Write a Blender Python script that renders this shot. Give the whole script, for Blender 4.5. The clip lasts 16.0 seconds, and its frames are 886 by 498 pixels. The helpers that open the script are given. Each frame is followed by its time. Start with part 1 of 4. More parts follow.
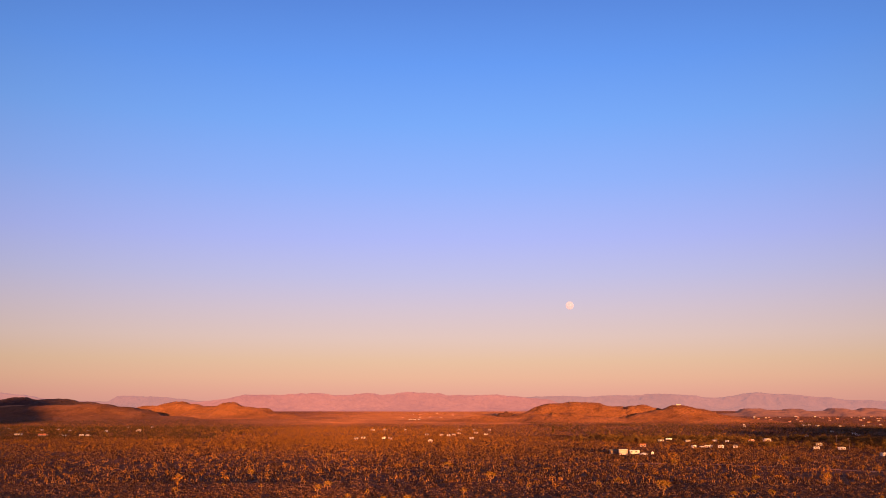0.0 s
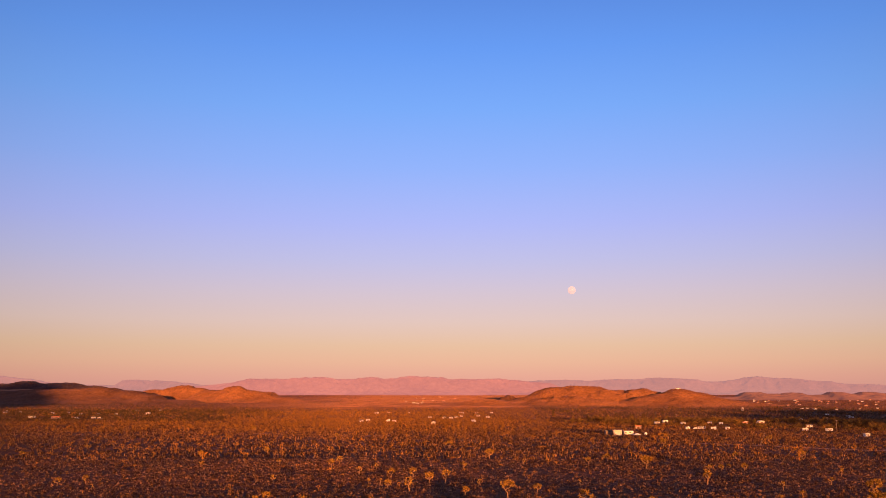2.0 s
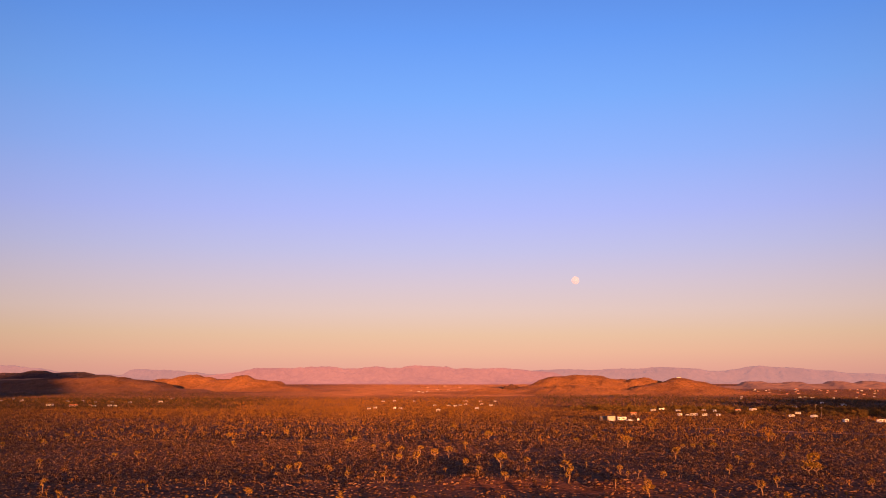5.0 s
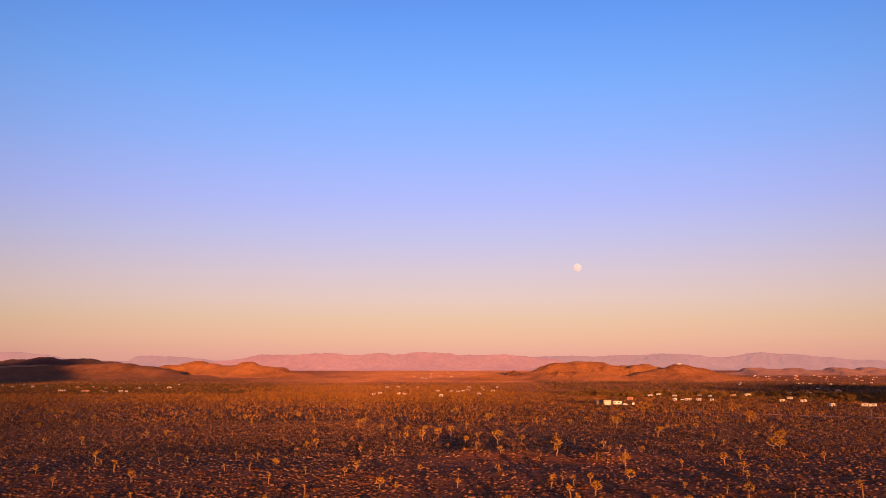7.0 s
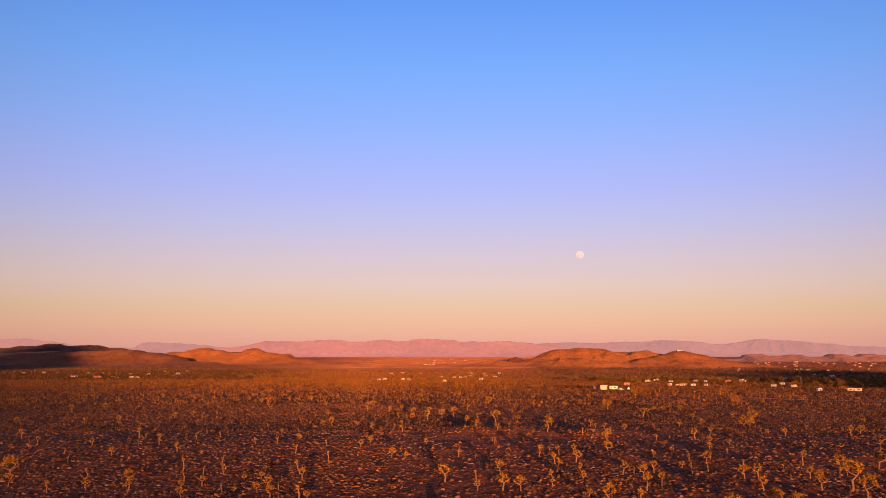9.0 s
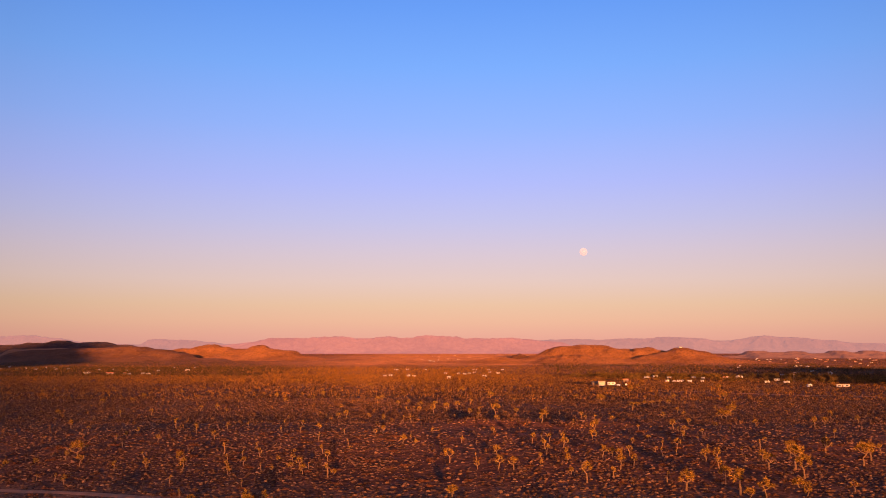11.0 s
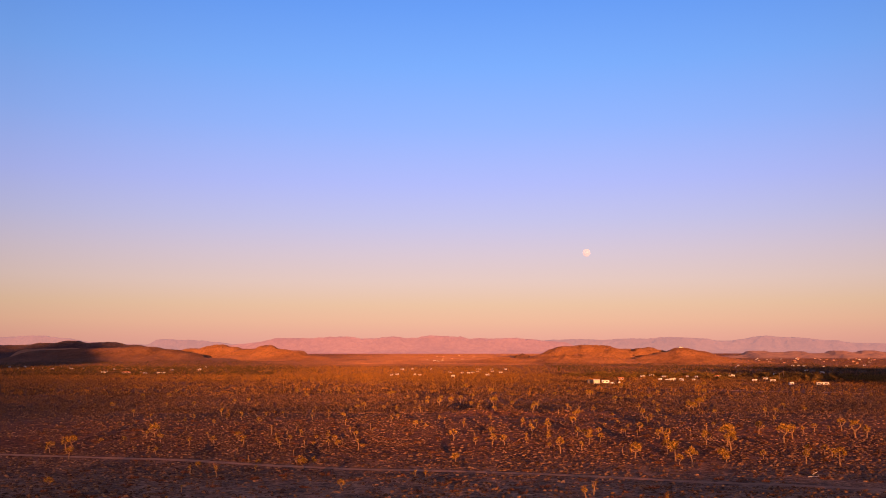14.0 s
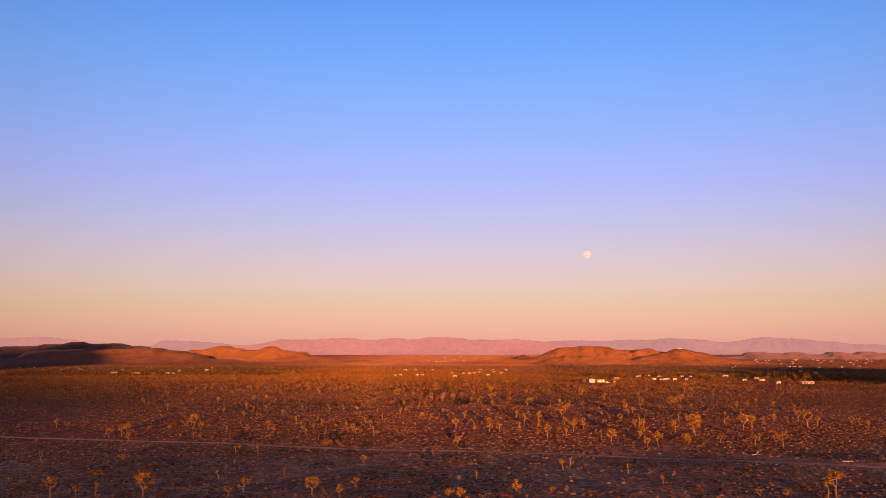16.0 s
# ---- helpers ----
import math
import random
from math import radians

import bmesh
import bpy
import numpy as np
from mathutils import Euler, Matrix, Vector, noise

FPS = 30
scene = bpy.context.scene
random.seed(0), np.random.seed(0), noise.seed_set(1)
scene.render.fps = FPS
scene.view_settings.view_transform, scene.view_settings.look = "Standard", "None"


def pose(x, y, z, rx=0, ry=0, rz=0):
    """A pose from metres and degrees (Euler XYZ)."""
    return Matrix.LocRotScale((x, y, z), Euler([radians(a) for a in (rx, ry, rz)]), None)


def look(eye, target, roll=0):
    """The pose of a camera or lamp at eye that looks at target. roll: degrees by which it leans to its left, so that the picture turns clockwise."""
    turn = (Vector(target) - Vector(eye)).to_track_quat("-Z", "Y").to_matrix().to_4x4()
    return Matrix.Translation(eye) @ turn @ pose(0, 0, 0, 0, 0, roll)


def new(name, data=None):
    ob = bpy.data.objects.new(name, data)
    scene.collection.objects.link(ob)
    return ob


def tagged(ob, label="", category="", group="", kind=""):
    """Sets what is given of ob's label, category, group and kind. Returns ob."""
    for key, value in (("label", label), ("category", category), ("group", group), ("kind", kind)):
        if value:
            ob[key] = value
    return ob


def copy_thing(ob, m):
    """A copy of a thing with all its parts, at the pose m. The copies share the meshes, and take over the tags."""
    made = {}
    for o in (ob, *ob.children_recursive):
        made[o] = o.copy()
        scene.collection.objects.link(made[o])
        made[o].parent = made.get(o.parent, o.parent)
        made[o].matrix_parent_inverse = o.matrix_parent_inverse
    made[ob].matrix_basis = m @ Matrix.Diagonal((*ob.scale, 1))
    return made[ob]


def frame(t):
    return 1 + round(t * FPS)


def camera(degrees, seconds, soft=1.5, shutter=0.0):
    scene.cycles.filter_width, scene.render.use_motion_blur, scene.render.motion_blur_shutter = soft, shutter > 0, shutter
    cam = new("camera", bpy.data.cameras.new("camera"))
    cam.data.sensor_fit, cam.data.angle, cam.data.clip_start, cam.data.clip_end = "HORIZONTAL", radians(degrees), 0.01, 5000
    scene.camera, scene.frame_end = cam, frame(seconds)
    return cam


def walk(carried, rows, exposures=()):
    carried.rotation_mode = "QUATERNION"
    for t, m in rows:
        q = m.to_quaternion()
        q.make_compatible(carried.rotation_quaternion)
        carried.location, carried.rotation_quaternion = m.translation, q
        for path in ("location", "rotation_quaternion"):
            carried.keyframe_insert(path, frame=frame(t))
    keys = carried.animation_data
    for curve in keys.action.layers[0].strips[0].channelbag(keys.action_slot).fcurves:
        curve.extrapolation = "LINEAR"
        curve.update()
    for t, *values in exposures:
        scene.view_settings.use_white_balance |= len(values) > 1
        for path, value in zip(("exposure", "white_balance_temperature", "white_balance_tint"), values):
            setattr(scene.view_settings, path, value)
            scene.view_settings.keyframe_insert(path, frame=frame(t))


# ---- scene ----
cam = camera(51.36, 16.0, soft=0.76)
walk(cam, [
    (0.0, pose(0.00, 0.00, 23.01, 100.408, 0, 0.000)),
    (0.5, pose(0.01, -6.50, 22.80, 99.682, 0, 0.050)),
    (1.0, pose(0.03, -12.93, 22.50, 99.597, 0, 0.086)),
    (1.5, pose(0.08, -19.23, 22.19, 99.510, 0, 0.128)),
    (2.0, pose(0.18, -25.48, 21.90, 99.439, 0, 0.175)),
    (2.5, pose(0.29, -31.72, 21.70, 99.365, 0, 0.219)),
    (3.0, pose(0.38, -37.97, 21.52, 99.298, 0, 0.267)),
    (3.5, pose(0.45, -44.21, 21.35, 99.218, 0, 0.316)),
    (6.0, pose(0.86, -75.91, 20.45, 98.397, 0, 0.562)),
    (6.5, pose(0.94, -82.60, 20.27, 98.183, 0, 0.606)),
    (7.0, pose(1.01, -89.31, 20.09, 97.967, 0, 0.652)),
    (7.5, pose(1.09, -96.08, 19.92, 97.757, 0, 0.704)),
    (8.0, pose(1.17, -102.97, 19.78, 97.548, 0, 0.750)),
    (8.5, pose(1.24, -109.94, 19.66, 97.350, 0, 0.792)),
    (9.0, pose(1.30, -116.99, 19.60, 97.145, 0, 0.843)),
    (11.5, pose(1.67, -153.14, 20.00, 96.926, 0, 1.168)),
    (12.0, pose(1.77, -161.27, 19.87, 96.930, 0, 1.220)),
    (12.5, pose(1.90, -169.38, 19.78, 96.930, 0, 1.258)),
    (13.0, pose(2.06, -177.61, 19.72, 96.940, 0, 1.304)),
    (13.5, pose(2.18, -185.86, 19.63, 96.934, 0, 1.345)),
    (14.0, pose(2.27, -194.31, 19.50, 96.925, 0, 1.375)),
    (14.5, pose(2.35, -203.01, 19.32, 96.928, 0, 1.401)),
    (15.0, pose(2.41, -211.91, 19.11, 96.940, 0, 1.432)),
    (15.5, pose(2.46, -220.87, 18.86, 96.975, 0, 1.455)),
    (16.0, pose(2.53, -230.00, 18.56, 97.008, 0, 1.472)),
], exposures=((0.0, 1.23), (3.5, 1.25), (7.0, 1.29), (16.0, 1.29)))


# ---- light ----
def lin(r, g, b):
    """Linear colour from 0-255 display values."""
    return tuple((c / 255 / 12.92) if c < 11 else ((c / 255 + 0.055) / 1.055) ** 2.4 for c in (r, g, b)) + (1.0,)


SUN_ELEVATION = radians(1.15)
world = bpy.data.worlds.new("evening_sky")
scene.world = world
world.use_nodes = True
wn, wl = world.node_tree.nodes, world.node_tree.links
wn.clear()
sky = wn.new("ShaderNodeTexSky")
sky.sky_type = "NISHITA"
sky.sun_disc = False
sky.sun_elevation = SUN_ELEVATION
sky.sun_rotation = radians(174)
sky.dust_density = 2.0
air = wn.new("ShaderNodeBackground")
air.inputs["Strength"].default_value = 0.02
wl.new(sky.outputs["Color"], air.inputs["Color"])
coords = wn.new("ShaderNodeTexCoord")
split = wn.new("ShaderNodeSeparateXYZ")
wl.new(coords.outputs["Generated"], split.inputs[0])
ramp = wn.new("ShaderNodeValToRGB")
wl.new(split.outputs["Z"], ramp.inputs["Fac"])
SKY_BANDS = [
    (0.000, lin(222, 153, 146)), (0.025, lin(236, 171, 152)), (0.042, lin(238, 185, 157)),
    (0.060, lin(233, 193, 165)), (0.085, lin(226, 197, 192)), (0.115, lin(212, 194, 212)),
    (0.150, lin(191, 189, 233)), (0.190, lin(171, 181, 249)), (0.250, lin(140, 175, 253)),
    (0.310, lin(114, 167, 251)), (0.370, lin(93, 151, 244)), (0.440, lin(76, 127, 219)),
    (0.540, lin(74, 64, 80)), (1.000, lin(60, 46, 50)),
]
while len(ramp.color_ramp.elements) < len(SKY_BANDS):
    ramp.color_ramp.elements.new(0.5)
for stop, (at, colour) in zip(ramp.color_ramp.elements, SKY_BANDS):
    stop.position = at
for stop, (at, colour) in zip(ramp.color_ramp.elements, SKY_BANDS):
    stop.position, stop.color = at, colour
glow = wn.new("ShaderNodeBackground")
glow.inputs["Strength"].default_value = 0.385
# the sky is brighter and redder round the setting sun
towards = wn.new("ShaderNodeMapRange")
towards.inputs["From Min"].default_value, towards.inputs["From Max"].default_value = -0.25, -1.0
wl.new(split.outputs["Y"], towards.inputs["Value"])
sunset = wn.new("ShaderNodeValToRGB")
wl.new(split.outputs["Z"], sunset.inputs["Fac"])
SUNSET_BANDS = [(0.0, (1.38, 0.53, 0.26, 1)), (0.12, (1.09, 0.49, 0.325, 1)), (0.35, (0.40, 0.255, 0.27, 1)), (0.7, (0.0, 0.0, 0.0, 1))]
while len(sunset.color_ramp.elements) < len(SUNSET_BANDS):
    sunset.color_ramp.elements.new(0.5)
for stop, (at, colour) in zip(sunset.color_ramp.elements, SUNSET_BANDS):
    stop.position = at
for stop, (at, colour) in zip(sunset.color_ramp.elements, SUNSET_BANDS):
    stop.position, stop.color = at, colour
joined = wn.new("ShaderNodeMix")
joined.data_type, joined.blend_type = "RGBA", "ADD"
wl.new(towards.outputs["Result"], joined.inputs["Factor"])
# vignette-like dimming to both sides of straight ahead, put into the sky colour
aside = wn.new("ShaderNodeMath")
aside.operation = "DIVIDE"
ahead = wn.new("ShaderNodeMath")
ahead.operation = "MAXIMUM"
ahead.inputs[1].default_value = 0.3
wl.new(split.outputs["Y"], ahead.inputs[0])
wl.new(split.outputs["X"], aside.inputs[0])
wl.new(ahead.outputs[0], aside.inputs[1])
turned = wn.new("ShaderNodeMath")
turned.operation = "SUBTRACT"
turned.inputs[1].default_value = 0.035
wl.new(aside.outputs[0], turned.inputs[0])
bow = wn.new("ShaderNodeMath")
bow.operation = "MULTIPLY"
wl.new(turned.outputs[0], bow.inputs[0])
wl.new(turned.outputs[0], bow.inputs[1])
fade = wn.new("ShaderNodeMapRange")
fade.inputs["From Min"].default_value, fade.inputs["From Max"].default_value = 0.0, 0.30
fade.inputs["To Min"].default_value, fade.inputs["To Max"].default_value = 1.045, 0.82
wl.new(bow.outputs[0], fade.inputs["Value"])
side_dim = wn.new("ShaderNodeVectorMath")
side_dim.operation = "SCALE"
wl.new(ramp.outputs["Color"], side_dim.inputs[0])
wl.new(fade.outputs["Result"], side_dim.inputs["Scale"])
wl.new(side_dim.outputs["Vector"], joined.inputs[6])
wl.new(sunset.outputs["Color"], joined.inputs[7])
wl.new(joined.outputs[2], glow.inputs["Color"])
both = wn.new("ShaderNodeAddShader")
wl.new(air.outputs[0], both.inputs[0])
wl.new(glow.outputs[0], both.inputs[1])
wout = wn.new("ShaderNodeOutputWorld")
wl.new(both.outputs[0], wout.inputs["Surface"])

sun = new("sun", bpy.data.lights.new("sun", "SUN"))
sun.data.energy = 5.0
sun.data.angle = radians(0.5)
sun.data.color = (1.0, 0.362, 0.090)
sun.matrix_world = look((0, 0, 0), (-0.104, 1.0, -math.tan(SUN_ELEVATION) * 1.005))


# ---- materials ----
def material(name, build):
    m = bpy.data.materials.new(name)
    m.use_nodes = True
    n, l = m.node_tree.nodes, m.node_tree.links
    n["Principled BSDF"].inputs["Diffuse Roughness"].default_value = 1.0
    build(n, l, n["Principled BSDF"])
    return m


def colours(n, l, fac, stops):
    r = n.new("ShaderNodeValToRGB")
    while len(r.color_ramp.elements) < len(stops):
        r.color_ramp.elements.new(0.5)
    for e, (at, c) in zip(r.color_ramp.elements, stops):
        e.position = at
    for e, (at, c) in zip(r.color_ramp.elements, stops):
        e.position, e.color = at, (*c, 1)
    l.new(fac, r.inputs["Fac"])
    return r.outputs["Color"]


def grain(n, l, scale, detail=6.0, rough=0.6, stretch=None):
    t = n.new("ShaderNodeTexNoise")
    t.inputs["Scale"].default_value = scale
    t.inputs["Detail"].default_value = detail
    t.inputs["Roughness"].default_value = rough
    c = n.new("ShaderNodeTexCoord")
    if stretch:
        mp = n.new("ShaderNodeMapping")
        mp.inputs["Scale"].default_value = stretch
        l.new(c.outputs["Object"], mp.inputs["Vector"])
        l.new(mp.outputs["Vector"], t.inputs["Vector"])
    else:
        l.new(c.outputs["Object"], t.inputs["Vector"])
    return t.outputs["Fac"]


def blend(n, l, a, b, fac, mode="MIX"):
    x = n.new("ShaderNodeMix")
    x.data_type, x.blend_type = "RGBA", mode
    for value, socket in ((fac, x.inputs["Factor"]), (a, x.inputs[6]), (b, x.inputs[7])):
        if isinstance(value, (int, float)):
            socket.default_value = value
        elif isinstance(value, tuple):
            socket.default_value = (*value, 1)
        else:
            l.new(value, socket)
    return x.outputs[2]


def bump(n, l, b, height, strength, distance):
    k = n.new("ShaderNodeBump")
    k.inputs["Strength"].default_value = strength
    k.inputs["Distance"].default_value = distance
    l.new(height, k.inputs["Height"])
    l.new(k.outputs["Normal"], b.inputs["Normal"])


def plain(name, c, rough=0.8, metal=0.0, spread=0.25, scale=1.5, relief=0.02):
    """A painted or weathered surface: one colour with stains at two scales and a little relief."""
    def build(n, l, b):
        big = grain(n, l, scale, 4.0)
        small = grain(n, l, scale * 14, 5.0)
        dark = tuple(v * (1 - spread) for v in c)
        lite = tuple(min(1.0, v * (1 + spread * 0.5)) for v in c)
        base = colours(n, l, big, [(0.3, dark), (0.62, lite)])
        l.new(blend(n, l, base, dark, small, "MULTIPLY") if spread > 0.5 else base, b.inputs["Base Color"])
        b.inputs["Roughness"].default_value = rough
        b.inputs["Metallic"].default_value = metal
        bump(n, l, b, small, 0.4, relief)
    return material(name, build)


def desert_soil(n, l, b):
    wide = grain(n, l, 0.012, 5.0)
    mid = grain(n, l, 0.16, 6.0)
    litter = grain(n, l, 0.9, 5.0, 0.65)
    earth = colours(n, l, wide, [(0.32, (0.172, 0.096, 0.067)), (0.52, (0.215, 0.121, 0.085)), (0.72, (0.265, 0.150, 0.107))])
    spots = colours(n, l, mid, [(0.38, (0.55, 0.52, 0.50)), (0.60, (1.1, 1.08, 1.05))])
    tufts = colours(n, l, litter, [(0.40, (0.36, 0.34, 0.33)), (0.52, (0.90, 0.88, 0.86)), (0.66, (1.5, 1.45, 1.38))])
    soil = blend(n, l, blend(n, l, earth, spots, 1.0, "MULTIPLY"), tufts, 1.0, "MULTIPLY")
    # the bare fan below the hills: its sunlit orange is put into the colour
    at = n.new("ShaderNodeTexCoord")
    axes = n.new("ShaderNodeSeparateXYZ")
    l.new(at.outputs["Object"], axes.inputs[0])
    # the soil turns darker and redder beyond the track, over y -30 to 30
    plain_tone = n.new("ShaderNodeMapRange")
    plain_tone.inputs["From Min"].default_value, plain_tone.inputs["From Max"].default_value = -30, 30
    l.new(axes.outputs["Y"], plain_tone.inputs["Value"])
    soil = blend(n, l, soil, (0.45, 0.32, 0.23), plain_tone.outputs["Result"], "MULTIPLY")
    span = n.new("ShaderNodeMapRange")
    span.inputs["From Min"].default_value, span.inputs["From Max"].default_value = 2020, 2300
    ragged = n.new("ShaderNodeMath")
    ragged.operation = "MULTIPLY_ADD"
    l.new(grain(n, l, 0.006, 6.0, 0.65), ragged.inputs[0])
    ragged.inputs[1].default_value = 900
    l.new(axes.outputs["Y"], ragged.inputs[2])
    late = n.new("ShaderNodeMath")
    late.operation = "SUBTRACT"
    l.new(ragged.outputs[0], late.inputs[0])
    late.inputs[1].default_value = 450
    l.new(late.outputs[0], span.inputs["Value"])
    west = n.new("ShaderNodeMapRange")
    west.inputs["From Min"].default_value, west.inputs["From Max"].default_value = -620, -260
    l.new(axes.outputs["X"], west.inputs["Value"])
    side = n.new("ShaderNodeMapRange")
    side.inputs["From Min"].default_value, side.inputs["From Max"].default_value = 900, 560
    l.new(axes.outputs["X"], side.inputs["Value"])
    fan = n.new("ShaderNodeMath")
    fan.operation = "MULTIPLY"
    l.new(span.outputs["Result"], fan.inputs[0])
    l.new(side.outputs["Result"], fan.inputs[1])
    reach = n.new("ShaderNodeMath")
    reach.operation = "MULTIPLY"
    l.new(fan.outputs[0], reach.inputs[0])
    l.new(west.outputs["Result"], reach.inputs[1])
    lit_fan = colours(n, l, grain(n, l, 0.02, 6.0, 0.65), [(0.36, (0.105, 0.042, 0.017)), (0.50, (0.19, 0.080, 0.032)), (0.64, (0.30, 0.126, 0.048))])
    l.new(blend(n, l, soil, lit_fan, reach.outputs[0]), b.inputs["Base Color"])
    b.inputs["Roughness"].default_value = 0.95
    b.inputs["Specular IOR Level"].default_value = 0.1
    bump(n, l, b, grain(n, l, 2.2, 2.0, 0.5), 1.0, 0.020)


def track_soil(n, l, b):
    mid = grain(n, l, 0.5, 6.0)
    fine = grain(n, l, 6.0, 6.0, 0.7)
    l.new(colours(n, l, mid, [(0.35, (0.20, 0.104, 0.070)), (0.65, (0.27, 0.142, 0.098))]), b.inputs["Base Color"])
    b.inputs["Roughness"].default_value = 0.95
    b.inputs["Specular IOR Level"].default_value = 0.1
    bump(n, l, b, grain(n, l, 3.0, 2.0, 0.5), 0.6, 0.04)


def hill_soil(dry, rock):
    def build(n, l, b):
        wide = grain(n, l, 0.010, 6.0)
        fine = grain(n, l, 0.22, 8.0, 0.75)
        earth = colours(n, l, wide, [(0.34, rock), (0.60, dry)])
        brush = colours(n, l, fine, [(0.40, (0.45, 0.42, 0.38)), (0.56, (1.0, 1.0, 1.0))])
        l.new(blend(n, l, earth, brush, 1.0, "MULTIPLY"), b.inputs["Base Color"])
        b.inputs["Roughness"].default_value = 0.95
        b.inputs["Specular IOR Level"].default_value = 0.1
        bump(n, l, b, grain(n, l, 0.10, 5.0, 0.6), 1.0, 4.0)
    return build


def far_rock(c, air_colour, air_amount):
    """Bare rock many kilometres off; air-scattered light in front is added as emission."""
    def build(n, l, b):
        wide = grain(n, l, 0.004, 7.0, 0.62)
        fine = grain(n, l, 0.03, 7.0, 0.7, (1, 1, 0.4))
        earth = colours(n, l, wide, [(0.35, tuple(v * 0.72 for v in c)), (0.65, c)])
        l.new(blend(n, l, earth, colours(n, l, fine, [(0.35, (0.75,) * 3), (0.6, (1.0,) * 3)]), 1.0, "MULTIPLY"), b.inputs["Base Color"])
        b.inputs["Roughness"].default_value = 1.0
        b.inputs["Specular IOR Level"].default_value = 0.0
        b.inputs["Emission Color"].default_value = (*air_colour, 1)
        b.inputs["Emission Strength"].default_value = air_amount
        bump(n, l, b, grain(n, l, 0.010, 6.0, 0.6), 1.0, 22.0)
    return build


def islands(stops, rough=0.9, fine_scale=4.0, relief=0.0):
    """Plants: each clump has its own tone."""
    def build(n, l, b):
        g = n.new("ShaderNodeNewGeometry")
        tone = colours(n, l, g.outputs["Random Per Island"], stops)
        fine = grain(n, l, fine_scale, 4.0)
        l.new(blend(n, l, tone, colours(n, l, fine, [(0.3, (0.6, 0.6, 0.6)), (0.65, (1.1, 1.1, 1.1))]), 1.0, "MULTIPLY"), b.inputs["Base Color"])
        b.inputs["Roughness"].default_value = rough
        b.inputs["Specular IOR Level"].default_value = 0.15
        if relief:
            bump(n, l, b, grain(n, l, 7.0, 3.0, 0.7), 1.0, relief)
    return build


M_SOIL = material("desert_soil", desert_soil)
M_TRACK = material("packed_dirt", track_soil)
M_HILL = material("hill_dry_grass", hill_soil((0.25, 0.108, 0.049), (0.135, 0.057, 0.030)))
# dimmer, bluer copy of M_HILL: weaker sun and haze put into the colour
M_HILL_BROWN = material("hill_dimmed_grass", hill_soil((0.155, 0.071, 0.043), (0.095, 0.044, 0.030)))
# darkened M_HILL: the far hill's shade and blue haze put into the colour
M_HILL_DARK = material("hill_painted_shade", hill_soil((0.085, 0.052, 0.056), (0.056, 0.035, 0.040)))
M_FAR_PINK = material("pink_haze_rock", far_rock((0.13, 0.088, 0.084), (0.148, 0.055, 0.062), 1.0))
M_FAR_MAUVE = material("mauve_haze_rock", far_rock((0.085, 0.058, 0.060), (0.150, 0.078, 0.082), 1.0))
M_FAR_LOW = material("hazy_low_hills", far_rock((0.155, 0.083, 0.058), (0.036, 0.015, 0.017), 1.0))
M_SCRUB = material("dry_scrub", islands([(0.0, (0.043, 0.020, 0.010)), (0.35, (0.107, 0.050, 0.025)), (0.75, (0.190, 0.091, 0.045)), (1.0, (0.30, 0.156, 0.082))], relief=0.10))
M_STRAW = material("dry_straw", islands([(0.0, (0.036, 0.016, 0.007)), (0.4, (0.106, 0.048, 0.020)), (0.8, (0.225, 0.110, 0.043)), (1.0, (0.35, 0.180, 0.070))]))
M_CREOSOTE = material("creosote_twigs", islands([(0.0, (0.060, 0.023, 0.012)), (0.5, (0.120, 0.045, 0.022)), (1.0, (0.18, 0.068, 0.032))]))
M_BLADES = material("joshua_leaves", islands([(0.0, (0.042, 0.023, 0.005)), (0.45, (0.150, 0.080, 0.013)), (0.8, (0.275, 0.150, 0.023)), (1.0, (0.47, 0.270, 0.045))]))
M_BARK = plain("joshua_bark", (0.20, 0.112, 0.056), 0.95, 0.0, 0.4, 3.0, 0.05)
M_FARTREE = material("far_tree_leaves", islands([(0.0, (0.080, 0.036, 0.009)), (0.5, (0.225, 0.101, 0.021)), (1.0, (0.41, 0.195, 0.036))], fine_scale=1.0))
M_WHITE = plain("white_stucco", (0.56, 0.53, 0.50), 0.8)
M_CREAM = plain("cream_stucco", (0.50, 0.44, 0.36), 0.85)
M_TAN = plain("tan_siding", (0.42, 0.30, 0.22), 0.85)
M_TRAILER = plain("aluminium_siding", (0.44, 0.45, 0.48), 0.45, 0.1)
M_TILE = plain("terracotta_shingles", (0.42, 0.15, 0.07), 0.85, 0.0, 0.35)
M_SHINGLE = plain("grey_shingles", (0.12, 0.10, 0.095), 0.9, 0.0, 0.35)
M_PALE_ROOF = plain("pale_metal_roof", (0.42, 0.40, 0.39), 0.5, 0.2)
M_DOOR = plain("brown_door_paint", (0.16, 0.09, 0.06), 0.6)
M_TIMBER = plain("weathered_timber", (0.22, 0.15, 0.11), 0.9, 0.0, 0.4)
M_DEADWOOD = plain("bleached_wood", (0.38, 0.31, 0.26), 0.9, 0.0, 0.3, 4.0)
M_TANK = plain("white_tank_plastic", (0.72, 0.72, 0.70), 0.4)
M_GLASS = plain("dark_window_glass", (0.03, 0.035, 0.045), 0.08, 0.0, 0.1)
M_STEEL = plain("galvanised_steel", (0.45, 0.46, 0.48), 0.4, 0.8)
M_OLIVE = material("olive_leaves", islands([(0.0, (0.050, 0.030, 0.010)), (0.5, (0.110, 0.064, 0.017)), (1.0, (0.20, 0.110, 0.026))], fine_scale=1.0))
